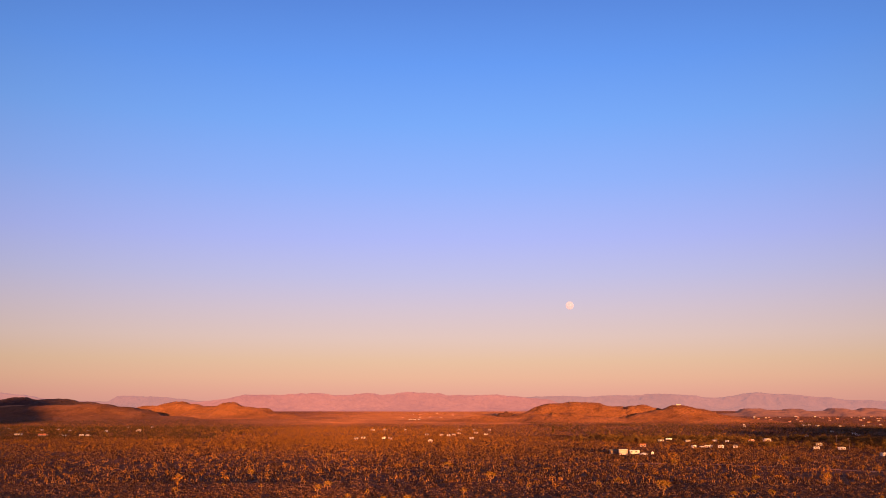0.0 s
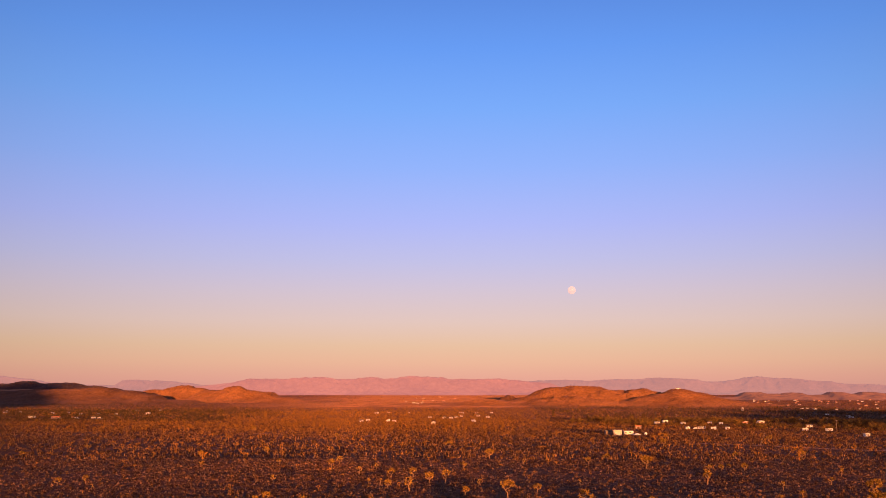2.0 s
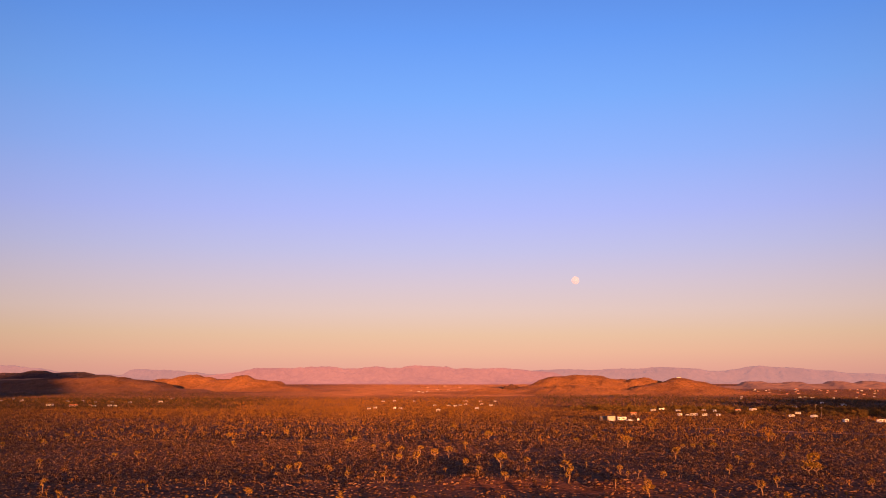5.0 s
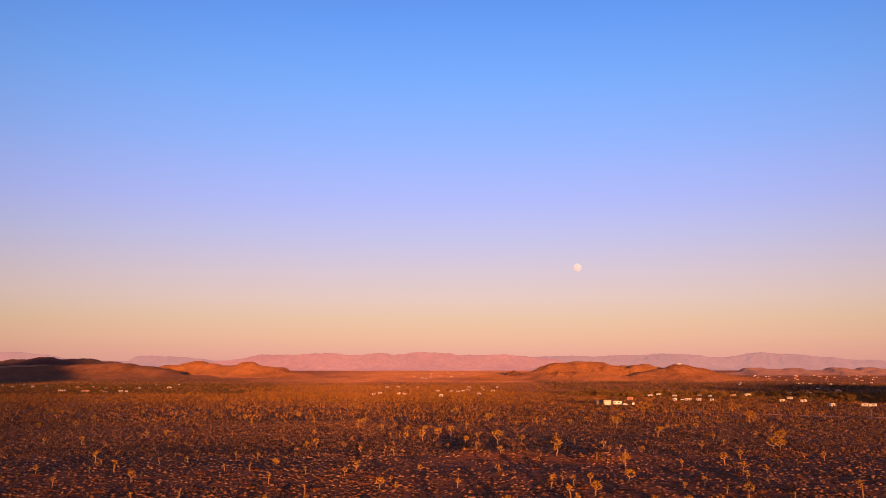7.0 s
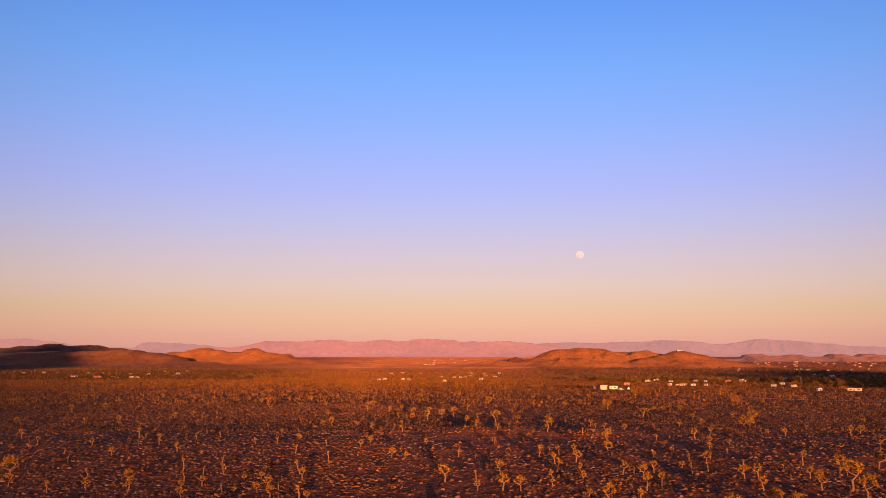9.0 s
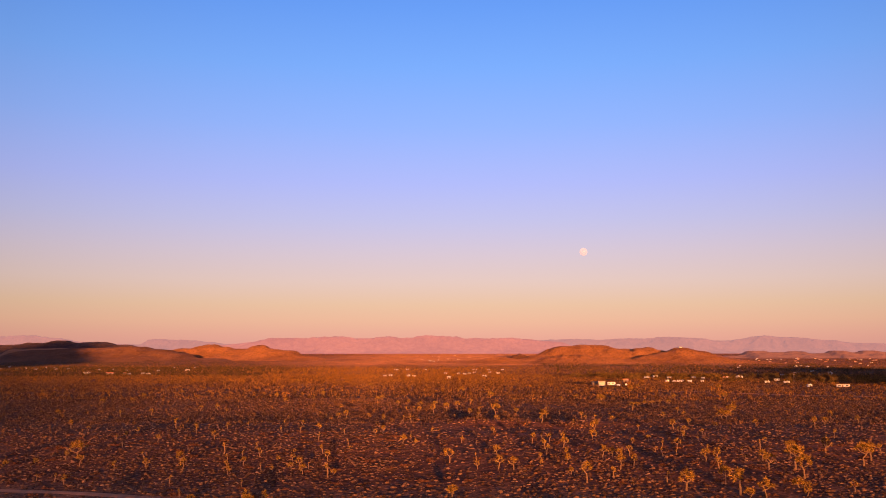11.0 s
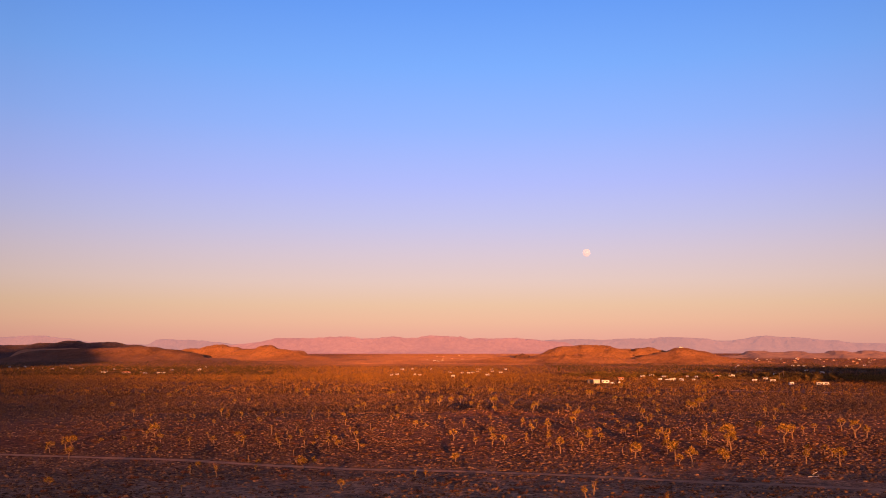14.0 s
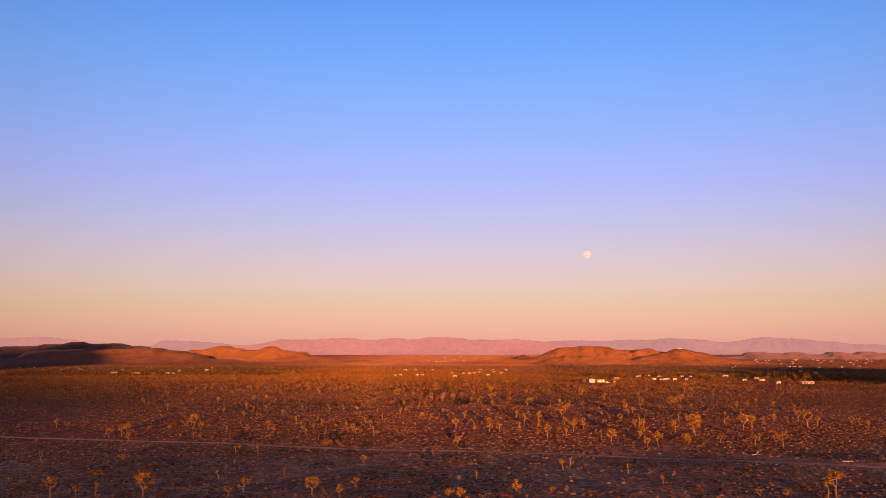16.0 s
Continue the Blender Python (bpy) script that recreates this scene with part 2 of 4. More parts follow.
M_GREEN = material("dark_green_leaves", islands([(0.0, (0.022, 0.018, 0.009)), (0.5, (0.042, 0.031, 0.012)), (1.0, (0.095, 0.058, 0.019))], fine_scale=1.0))


# ---- land ----
def lattice(ix, iy, seed):
    h = np.sin(ix * 127.1 + iy * 311.7 + seed * 74.7) * 43758.5453
    return h - np.floor(h)


def noise2(x, y, size, seed, octaves=4, gain=0.5):
    """Smooth value noise, -1 to 1."""
    total, amp, norm = 0.0, 1.0, 0.0
    for o in range(octaves):
        u, v = x / size * 2 ** o, y / size * 2 ** o
        iu, iv = np.floor(u), np.floor(v)
        fu, fv = u - iu, v - iv
        fu, fv = fu * fu * (3 - 2 * fu), fv * fv * (3 - 2 * fv)
        s = seed + 13 * o
        a = lattice(iu, iv, s) * (1 - fu) + lattice(iu + 1, iv, s) * fu
        c = lattice(iu, iv + 1, s) * (1 - fu) + lattice(iu + 1, iv + 1, s) * fu
        total, norm, amp = total + amp * (a * (1 - fv) + c * fv), norm + amp, amp * gain
    return 2 * total / norm - 1


def land(x, y):
    """Height of the plain: a dip near the track, level desert, then a slow rise towards the hills."""
    x, y = np.asarray(x, float), np.asarray(y, float)
    rise = 14 * (np.maximum(y - 1100, 0) / 1315) ** 1.5
    s = np.clip((120 - y) / 140, 0, 1)
    dip = -2.8 * s * s * (3 - 2 * s)
    calm = np.clip((1500 - y) / 600, 0.25, 1)
    # low lobes of red earth whose faces look towards the setting sun
    u = y - 134 - 5 * np.sin(x / 7) - 3 * np.sin(x / 3.1)
    face = np.clip(u / 15, 0, 1)
    lobes = 0.30 * np.exp(-((x - 24) / 30) ** 4)
    for cx, wide in ((5.5, 4.5), (16.5, 4.0), (36.0, 8.0), (-22.0, 7.0), (58.0, 7.0)):
        lobes = lobes + (1.15 if 0 < cx < 40 else 0.5) * np.exp(-((x - cx) / wide) ** 2)
    bank = lobes * face * face * (3 - 2 * face) * np.exp(-np.maximum(u - 15, 0) / 40)
    # a slow swell on which the red soil catches the light
    step = np.clip((y - 220) / 90, 0, 1)
    swell = 1.1 * step * step * (3 - 2 * step) * np.exp(-np.maximum(y - 310, 0) / 110) * np.exp(-((x + 55) / 65) ** 4)
    return bank + swell + rise + dip + 0.50 * calm * noise2(x, y, 90, 3, 3) + 0.22 * calm * noise2(x, y, 22, 17, 2) + 0.9 * noise2(x, y, 420, 8, 2)


def mesh_from(name, verts, faces, mat, smooth=False):
    """Mesh of equal-sided faces from arrays."""
    verts, faces = np.asarray(verts, np.float32), np.asarray(faces, np.int32)
    me = bpy.data.meshes.new(name)
    k = faces.shape[1]
    me.vertices.add(len(verts))
    me.vertices.foreach_set("co", verts.ravel())
    me.loops.add(faces.size)
    me.loops.foreach_set("vertex_index", faces.ravel())
    me.polygons.add(len(faces))
    me.polygons.foreach_set("loop_start", np.arange(0, faces.size, k, dtype=np.int32))
    me.polygons.foreach_set("loop_total", np.full(len(faces), k, np.int32))
    me.polygons.foreach_set("use_smooth", np.full(len(faces), smooth))
    me.update(calc_edges=True)
    me.materials.append(mat)
    return me


def sheet(xs, ys, height):
    gx, gy = np.meshgrid(xs, ys)
    v = np.stack([gx, gy, height(gx, gy)], -1).reshape(-1, 3)
    nx = len(xs)
    i = (np.arange(len(ys) - 1)[:, None] * nx + np.arange(nx - 1)[None]).ravel()
    return v, np.stack([i, i + 1, i + nx + 1, i + nx], 1)


def spread_axis(lo, fine_lo, fine_hi, hi, step, growth=1.13):
    mid = list(np.arange(fine_lo, fine_hi + step, step))
    up, s = [mid[-1]], step
    while up[-1] < hi:
        s *= growth
        up.append(up[-1] + s)
    down, s = [mid[0]], step
    while down[-1] > lo:
        s *= growth
        down.append(down[-1] - s)
    return np.array(down[:0:-1] + mid + up[1:])


v, f = sheet(spread_axis(-6500, -320, 320, 6500, 6.0, 1.12), spread_axis(-2600, -130, 700, 5600, 6.0, 1.06), land)
ground = new("ground", mesh_from("ground", v, f, M_SOIL, True))
tagged(ground, "reddish brown desert soil plain with low rises", "ground", kind="structure")


SLOPES = {}


def range_of_hills(name, peaks, depth, mat, label, step, seed, rough=0.20, floor=-2.0, ridge=False, lower=0.0, crest=0.5):
    """Land that rises in peaks (x, y, height above sea, half width across, half width along the view), blended and gullied."""
    p = np.array(peaks, float)
    p[:, 2] -= lower
    x0, x1 = (p[:, 0] - 2.2 * p[:, 3]).min(), (p[:, 0] + 2.2 * p[:, 3]).max()
    y0, y1 = (p[:, 1] - 2.2 * p[:, 4]).min(), min(depth, (p[:, 1] + 2.2 * p[:, 4]).max())

    def height(x, y):
        base = land(x, y)
        wx = x + 0.10 * p[:, 3].mean() * noise2(x, y, p[:, 3].mean() * 0.9, seed + 5, 3)
        total, weight, reach = 0.0, 1e-9, 0.0
        for px, py, h, sx, sy in p:
            g = np.exp(-((wx - px) / (sx * (crest if ridge else 1.0))) ** 2)
            across = np.exp(-((y - py) / sy) ** 2)
            if ridge:
                total, weight, reach = total + g * (h - land(px, py)) * across, weight + g, reach + 1.7 * np.exp(-((wx - px) / (sx * 1.2)) ** 2)
            else:
                total = total + np.maximum((h - land(px, py)) * g * across, 0) ** 4
        body = total / weight * (1 - np.exp(-2.2 * reach ** 1.5)) if ridge else total ** 0.25
        size = p[:, 4].mean()
        gully = np.abs(noise2(x, y * 0.45, size * 0.5, seed, 5, 0.55))
        knob = noise2(x, y, size * 0.22, seed + 3, 4, 0.6)
        flank = 1 - np.exp(-((y - p[:, 1].mean()) / (0.55 * size)) ** 2)
        cut = flank * (0.5 - 2.6 * gully) + (0.16 + 0.6 * flank) * knob + 0.17 * noise2(x, y, size * 0.09, seed + 9, 3, 0.6)
        return base + floor + body * (1 + rough * cut) - floor * np.minimum(body / 6, 1)

    v, f = sheet(np.arange(x0, x1 + step, step), np.arange(y0, y1 + step, step), height)
    ob = new(name, mesh_from(name, v, f, mat, True))
    SLOPES[name] = (height, x0, x1, y0, p[:, 1].mean())
    return tagged(ob, label, "hill", kind="structure"), height


range_of_hills("hill_1", [
    (190, 2500, 27, 50, 80), (218, 2500, 37, 45, 90), (240, 2500, 47, 42, 95), (258, 2500, 56, 40, 105), (275, 2500, 62, 40, 110), (300, 2510, 62, 45, 120), (362, 2510, 65, 60, 130), (405, 2500, 64, 50, 130),
    (452, 2490, 54, 45, 120)], 2800, M_HILL,
    "broad rounded hill of dry orange grass", 6, 21, 0.28, ridge=True)
range_of_hills("hill_11", [(225, 2440, 38, 60, 80), (180, 2420, 26, 70, 70), (300, 2360, 36, 90, 80), (400, 2330, 27, 110, 70), (105, 2390, 30, 75, 60), (-40, 2500, 20, 110, 80)], 2650, M_HILL,
    "low grassy foothill", 6, 25, 0.30)
range_of_hills("hill_2", [(490, 2450, 54, 40, 90), (524, 2450, 58, 40, 90), (560, 2440, 48, 40, 90)], 2700, M_HILL,
    "low rounded hill of dry grass in the saddle", 6, 31)
_, crown_height = range_of_hills("hill_3", [(500, 2330, 36, 60, 80), (535, 2350, 41, 40, 85), (575, 2350, 52, 46, 100), (606, 2350, 53, 50, 110), (650, 2350, 45, 52, 100),
    (700, 2340, 30, 60, 90), (770, 2330, 20, 80, 80)], 2600, M_HILL,
    "rounded hill of dry grass with a house on its top", 6, 41)
range_of_hills("hill_4", [(150, 2480, 36, 14, 40), (166, 2480, 41, 16, 40), (182, 2480, 37, 14, 40)], 2600, M_HILL_BROWN,
    "small dark rocky knoll", 4, 51)
range_of_hills("hill_5", [
    (-1320, 2800, 58, 90, 160), (-1243, 2800, 63, 80, 160), (-1150, 2800, 65, 80, 160), (-1050, 2800, 68, 70, 150),
    (-950, 2790, 60, 60, 140), (-890, 2780, 49, 55, 130), (-820, 2760, 32, 60, 120)], 3050, M_HILL_BROWN,
    "long low hill of dry orange grass", 6, 61, 0.28, ridge=True, lower=3.5)
range_of_hills("hill_6", [(-960, 3100, 66, 50, 120), (-912, 3100, 75, 40, 110), (-878, 3100, 81, 34, 100), (-815, 3090, 72, 45, 110), (-780, 3080, 60, 45, 100)],
    3350, M_HILL, "rocky hill lit orange by the low sun", 8, 71, 0.28, ridge=True, lower=2.5)
range_of_hills("hill_7", [
    (-735, 2950, 62, 50, 110), (-667, 2950, 75, 48, 120), (-620, 2940, 61, 40, 110), (-570, 2940, 56, 40, 110),
    (-495, 2930, 40, 60, 100), (-420, 2920, 30, 70, 90)], 3200, M_HILL,
    "peaked hill of orange rock and dry grass", 7, 81, 0.28, ridge=True, lower=2.5)
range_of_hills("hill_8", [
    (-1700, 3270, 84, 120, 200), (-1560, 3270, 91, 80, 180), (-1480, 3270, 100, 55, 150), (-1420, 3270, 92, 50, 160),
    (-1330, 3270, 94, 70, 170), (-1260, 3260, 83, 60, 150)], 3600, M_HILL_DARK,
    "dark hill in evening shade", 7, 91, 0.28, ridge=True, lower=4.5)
# out of view: placed and shaped to cast shade on the right-hand flats
range_of_hills("hill_9", [(470, 100, 23, 85, 90), (590, 150, 33, 100, 110), (740, 200, 39, 150, 140), (900, 200, 42, 160, 150)], 900, M_HILL,
    "unseen dry hill added to shade the right-hand flats", 14, 101)
# never in view: added to throw a soft-edged shadow over the left hills
range_of_hills("hill_10", [(-888, -2000, 205, 400, 240), (-1400, -2000, 210, 420, 240)], -1400, M_HILL,
    "unseen tall hill added to shade the left hills", 20, 111)
# an unseen rise behind the take-off place, added to dim the near plain
range_of_hills("hill_12", [
    (-1300, -2000, 90, 300, 160), (-900, -2000, 88, 260, 160), (-620, -2000, 80, 200, 160), (-400, -2000, 70, 160, 160), (-220, -2000, 62, 130, 160), (-80, -2000, 55, 110, 160),
    (30, -2000, 49.3, 90, 160), (130, -2000, 40.8, 80, 160), (230, -2000, 35, 80, 160), (330, -2000, 36, 90, 160), (440, -2000, 42, 100, 160), (560, -2000, 48, 130, 160),
    (760, -2000, 50, 200, 160), (1000, -2000, 42, 260, 160), (1300, -2000, 38, 300, 160)], -1500, M_HILL,
    "unseen long rise added to dim the near and left plain", 16, 161, 0.05, ridge=True)
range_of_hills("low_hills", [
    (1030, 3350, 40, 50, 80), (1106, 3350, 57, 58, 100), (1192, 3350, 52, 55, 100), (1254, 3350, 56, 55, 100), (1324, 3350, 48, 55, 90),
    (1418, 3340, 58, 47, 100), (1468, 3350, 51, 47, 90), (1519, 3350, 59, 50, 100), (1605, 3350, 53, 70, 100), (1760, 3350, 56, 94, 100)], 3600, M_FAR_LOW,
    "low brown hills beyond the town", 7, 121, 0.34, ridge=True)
range_of_hills("quarry_bench", [(-1510, 2990, 59, 40, 30), (-1440, 2990, 62, 45, 30), (-1360, 2990, 64, 40, 30)], 3080, M_TRACK,
    "pale quarried bench on a dark hillside", 6, 171, 0.10, ridge=True)
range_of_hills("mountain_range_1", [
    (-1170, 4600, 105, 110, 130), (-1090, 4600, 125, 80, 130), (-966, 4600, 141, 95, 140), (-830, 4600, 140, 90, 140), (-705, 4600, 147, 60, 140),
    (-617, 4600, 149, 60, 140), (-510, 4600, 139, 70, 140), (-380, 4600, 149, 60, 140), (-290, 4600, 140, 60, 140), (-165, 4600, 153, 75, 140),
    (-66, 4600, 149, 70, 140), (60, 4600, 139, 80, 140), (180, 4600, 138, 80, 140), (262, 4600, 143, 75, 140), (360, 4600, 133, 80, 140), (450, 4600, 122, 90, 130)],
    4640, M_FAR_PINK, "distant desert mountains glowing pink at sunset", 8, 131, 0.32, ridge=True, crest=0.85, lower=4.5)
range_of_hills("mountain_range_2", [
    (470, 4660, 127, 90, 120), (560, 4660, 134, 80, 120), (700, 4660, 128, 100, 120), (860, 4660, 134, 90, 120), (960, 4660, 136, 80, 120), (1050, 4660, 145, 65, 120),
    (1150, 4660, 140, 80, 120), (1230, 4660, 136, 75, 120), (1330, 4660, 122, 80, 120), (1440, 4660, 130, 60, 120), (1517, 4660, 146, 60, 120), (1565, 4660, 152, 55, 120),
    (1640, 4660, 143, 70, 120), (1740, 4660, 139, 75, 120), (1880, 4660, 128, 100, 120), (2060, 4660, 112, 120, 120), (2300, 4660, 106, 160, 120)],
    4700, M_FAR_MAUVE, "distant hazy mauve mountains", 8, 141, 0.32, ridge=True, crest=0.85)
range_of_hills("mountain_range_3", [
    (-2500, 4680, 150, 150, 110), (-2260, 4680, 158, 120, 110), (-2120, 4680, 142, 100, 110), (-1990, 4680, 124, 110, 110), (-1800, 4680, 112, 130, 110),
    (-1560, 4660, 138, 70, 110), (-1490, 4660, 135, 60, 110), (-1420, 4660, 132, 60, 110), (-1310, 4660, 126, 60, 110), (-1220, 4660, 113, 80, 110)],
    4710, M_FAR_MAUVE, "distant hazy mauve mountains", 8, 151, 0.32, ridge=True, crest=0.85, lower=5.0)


def dirt_road(name, line, width, label):
    """A packed track that follows the land, with low worn shoulders."""
    pts = [Vector((x, y)) for x, y in line]
    dense = []
    for a, b in zip(pts, pts[1:]):
        k = max(2, int((b - a).length / 2.5))
        dense += [a.lerp(b, i / k) for i in range(k)]
    dense.append(pts[-1])
    verts, faces = [], []
    profile = [(-0.75, -0.10), (-0.5, 0.0), (-0.27, -0.02), (0.0, 0.01), (0.27, -0.02), (0.5, 0.0), (0.75, -0.10)]
    for i, c in enumerate(dense):
        d = (dense[min(i + 1, len(dense) - 1)] - dense[max(i - 1, 0)]).normalized()
        side = Vector((d.y, -d.x))
        wob = 1 + 0.16 * noise.noise((c.x * 0.12, c.y * 0.12, 2.0))
        mid = c + side * 0.5 * noise.noise((c.x * 0.03, c.y * 0.03, 7.0))
        for o, dz in profile:
            q = mid + side * o * width * wob
            verts.append((q.x, q.y, float(land(q.x, q.y)) + dz + 0.05))
        if i:
            n0, n1 = (i - 1) * 7, i * 7
            faces += [(n0 + k, n0 + k + 1, n1 + k + 1, n1 + k) for k in range(6)]
    ob = new(name, mesh_from(name, verts, faces, M_TRACK, True))
    return tagged(ob, label, "road", kind="structure")


dirt_road("road_1", [(-260, 54), (-126, 25.6), (-92, 19.5), (-61, 13.2), (-23, 1.1), (19, -7.9), (38, -13.4), (61, -21.9), (88, -35.3), (130, -58)], 2.1,
          "pale dirt track across the desert plain")
dirt_road("road_2", [(-10, 518), (20, 508), (45, 500), (66, 494), (90, 478), (133, 474), (155, 452), (192, 410), (260, 350)], 4.0,
          "pale dirt track across the desert plain")
dirt_road("road_3", [(-135, 622), (-90, 616), (-66, 592), (-36, 588)], 3.5, "short stretch of pale dirt track")

# the moon
def moon_face(n, l, b):
    seas = grain(n, l, 0.11, 3.0, 0.5)
    b.inputs["Base Color"].default_value = (0.1, 0.1, 0.1, 1)
    l.new(colours(n, l, seas, [(0.40, lin(238, 194, 196)[:3]), (0.62, lin(250, 212, 208)[:3])]), b.inputs["Emission Color"])
    b.inputs["Emission Strength"].default_value = 0.375


bm = bmesh.new()
bmesh.ops.create_icosphere(bm, subdivisions=4, radius=21.0)
for w in bm.verts:
    w.co *= 1 + 0.004 * noise.noise(w.co * 0.15)
me = bpy.data.meshes.new("moon")
bm.to_mesh(me)
bm.free()
me.polygons.foreach_set("use_smooth", [True] * len(me.polygons))
me.materials.append(material("moon_face", moon_face))
moon = new("moon", me)
moon.location = (656.5, 4750, 597.5)
tagged(moon, "pale pink full moon low in the evening sky", "moon")


# where the houses stand: x, y, width, style
MIDDLE = [
    (-117, 1561, 8.5, 0), (-99, 1597, 6, 1), (-94, 1020, 5, 0), (-89, 1050, 5, 0), (-65, 1032, 5, 1), (-57, 1013, 5.5, 2), (-63, 1566, 5, 0),
    (-21, 1226, 5, 0), (-12, 898, 4.6, 3), (-2, 1204, 5.5, 0), (7, 1183, 5.5, 1), (14, 1225, 5.5, 0), (27, 1578, 10.5, 1), (23, 1331, 5.5, 0),
    (47, 1336, 6, 0), (58, 1262, 7, 0), (31, 1015, 5.5, 1), (53, 1577, 5, 0), (78, 1562, 5, 0)]
RIGHT = [
    (237, 911, 5.6, 0), (212, 752, 8.2, 2), (217, 735, 5.4, 1), (231, 744, 4.2, 0), (270, 934, 4.2, 0), (275, 911, 4.6, 1), (308, 940, 7, 4), (318, 968, 4, 1),
    (329, 955, 9, 3), (452, 1167, 6, 0), (324, 811, 6.5, 0), (280, 706, 5.5, 2), (292, 690, 6, 2), (271, 580, 4, 1), (294, 573, 13, 2),
    (582, 1329, 8, 1), (556, 1260, 8, 1), (596, 1440, 5, 0), (217, 938, 7, 0), (241, 1004, 8, 1), (196, 736, 4, 1), (161, 758, 6.5, 5)]
LEFT = [
    (-558, 1235, 12, 0), (-507, 1191, 14, 4), (-494, 1215, 6.5, 4), (-469, 1164, 5, 1), (-461, 1199, 6.5, 2), (-452, 1194, 4.5, 0), (-664, 1553, 5.5, 0),
    (-655, 1597, 5, 1), (-584, 1470, 5.5, 0), (-566, 1496, 5, 1), (-522, 1455, 6, 1), (-594, 1771, 5.5, 0), (-479, 1479, 8.5, 3), (-561, 1811, 5, 0), (-822, 1723, 5, 0),
    (-978, 1781, 5, 1), (-901, 1658, 6, 0), (-974, 1843, 5, 1), (-840, 1598, 7, 2), (-877, 1715, 5, 0), (-802, 1596, 6, 1), (-863, 1773, 5, 1), (-763, 1594, 8, 2), (-762, 1649, 5, 0)]
TOWN = [
    (582, 1810, 5, 0), (643, 2002, 5, 1), (758, 1968, 8, 1), (784, 2006, 7, 0), (770, 1929, 9.5, 1), (796, 1882, 5.5, 0), (863, 1925, 5, 0),
    (947, 2029, 5, 0), (-93, 2699, 11, 1), (-80, 2643, 8, 0), (-68, 2670, 8, 1)]

# ---- plants ----
rng = np.random.default_rng(5)


def part(name, bm, mat, parent, label=""):
    me = bpy.data.meshes.new(name)
    bm.to_mesh(me)
    bm.free()
    me.materials.append(mat)
    ob = new(name, me)
    ob.parent = parent
    return tagged(ob, label)


def tube(bm, a, b, ra, rb, sides=6):
    """A tapered limb from a to b, with capped ends."""
    d = (b - a).normalized()
    u = d.orthogonal().normalized()
    w = d.cross(u)
    rings = []
    for c, r in ((a, ra), (b, rb)):
        rings.append([bm.verts.new(c + (u * math.cos(k * math.tau / sides) + w * math.sin(k * math.tau / sides)) * r) for k in range(sides)])
    for k in range(sides):
        bm.faces.new((rings[0][k], rings[0][(k + 1) % sides], rings[1][(k + 1) % sides], rings[1][k]))
    bm.faces.new(rings[1])


def clump(bm, tip, way, length, size, count, rnd):
    """A club of stiff blades round the last stretch of a limb: young ones point on, old ones stand off or hang."""
    u = way.orthogonal().normalized()
    w = way.cross(u)
    for k in range(count):
        along = rnd.random()
        a = k * 2.399 + rnd.uniform(-0.3, 0.3)
        lift = -0.35 + 1.25 * along + rnd.uniform(-0.2, 0.25)
        out = ((u * math.cos(a) + w * math.sin(a)) + way * lift).normalized()
        base = tip - way * length * (1 - along)
        side = out.cross(Vector((rnd.uniform(-1, 1), rnd.uniform(-1, 1), rnd.uniform(-1, 1)))).normalized() * size * 0.15
        end = base + out * size * rnd.uniform(0.75, 1.15)
        bm.faces.new((bm.verts.new(base + side), bm.verts.new(base - side), bm.verts.new(end)))


def joshua_tree(height, width, ends, trunk, seed, lean=0.0, blades=34):
    """One tree: a shaggy stem, limbs that spread and turn upwards, and a club of blades on every end."""
    rnd = random.Random(seed)
    root = new("joshua_tree")
    wood, leaf = bmesh.new(), bmesh.new()
    size = 0.27 + 0.036 * height
    thick = 0.045 * height ** 0.75 + 0.035
    a, radius = Vector((0, 0, -0.3)), thick
    for k in range(3):
        b = Vector((lean * height * trunk * (k + 1) / 3 + rnd.uniform(-0.05, 0.05), rnd.uniform(-0.05, 0.05), height * trunk * (k + 1) / 3))
        tube(wood, a, b, radius, radius * 0.9, 7)
        a, radius = b, radius * 0.9
    nodes = [(a, radius)]
    goals = []
    for k in range(ends):
        out = math.sqrt((k + 0.35) / ends) * rnd.uniform(0.8, 1.1)
        turn = k * 2.399 + rnd.uniform(-0.5, 0.5)
        drop = 0.50 * out * out * rnd.uniform(0.3, 1.3)
        z = height * (1 - drop * (1 - trunk)) - size * 0.7 - rnd.uniform(0, 0.12) * height
        goals.append(Vector((a.x + width / 2 * out * math.cos(turn), a.y + width / 2 * out * math.sin(turn), max(z, height * trunk * 0.8 + 0.15))))
    goals.sort(key=lambda g: (g - a).length)
    for g in goals:
        start, r = min(nodes, key=lambda q: (q[0] - g).length + (0.6 if q[0].z > g.z else 0.0))
        far = (g - start).length
        elbow = start.lerp(g, 0.55) + Vector((rnd.uniform(-0.08, 0.08), rnd.uniform(-0.08, 0.08), -0.13 * far))
        r1, r2 = max(0.05, r * 0.82), max(0.045, r * 0.70)
        tube(wood, start, elbow, r1, r2, 5)
        tube(wood, elbow, g, r2, r2 * 0.9, 5)
        nodes += [(elbow, r2), (g, r2 * 0.9)]
        way = ((g - elbow).normalized() + Vector((0, 0, 0.5))).normalized()
        clump(leaf, g + way * size * 0.25, way, size * rnd.uniform(1.0, 1.9), size * rnd.uniform(0.85, 1.15), blades, rnd)
    part("trunk", wood, M_BARK, root)
    part("crown", leaf, M_BLADES, root)
    return root


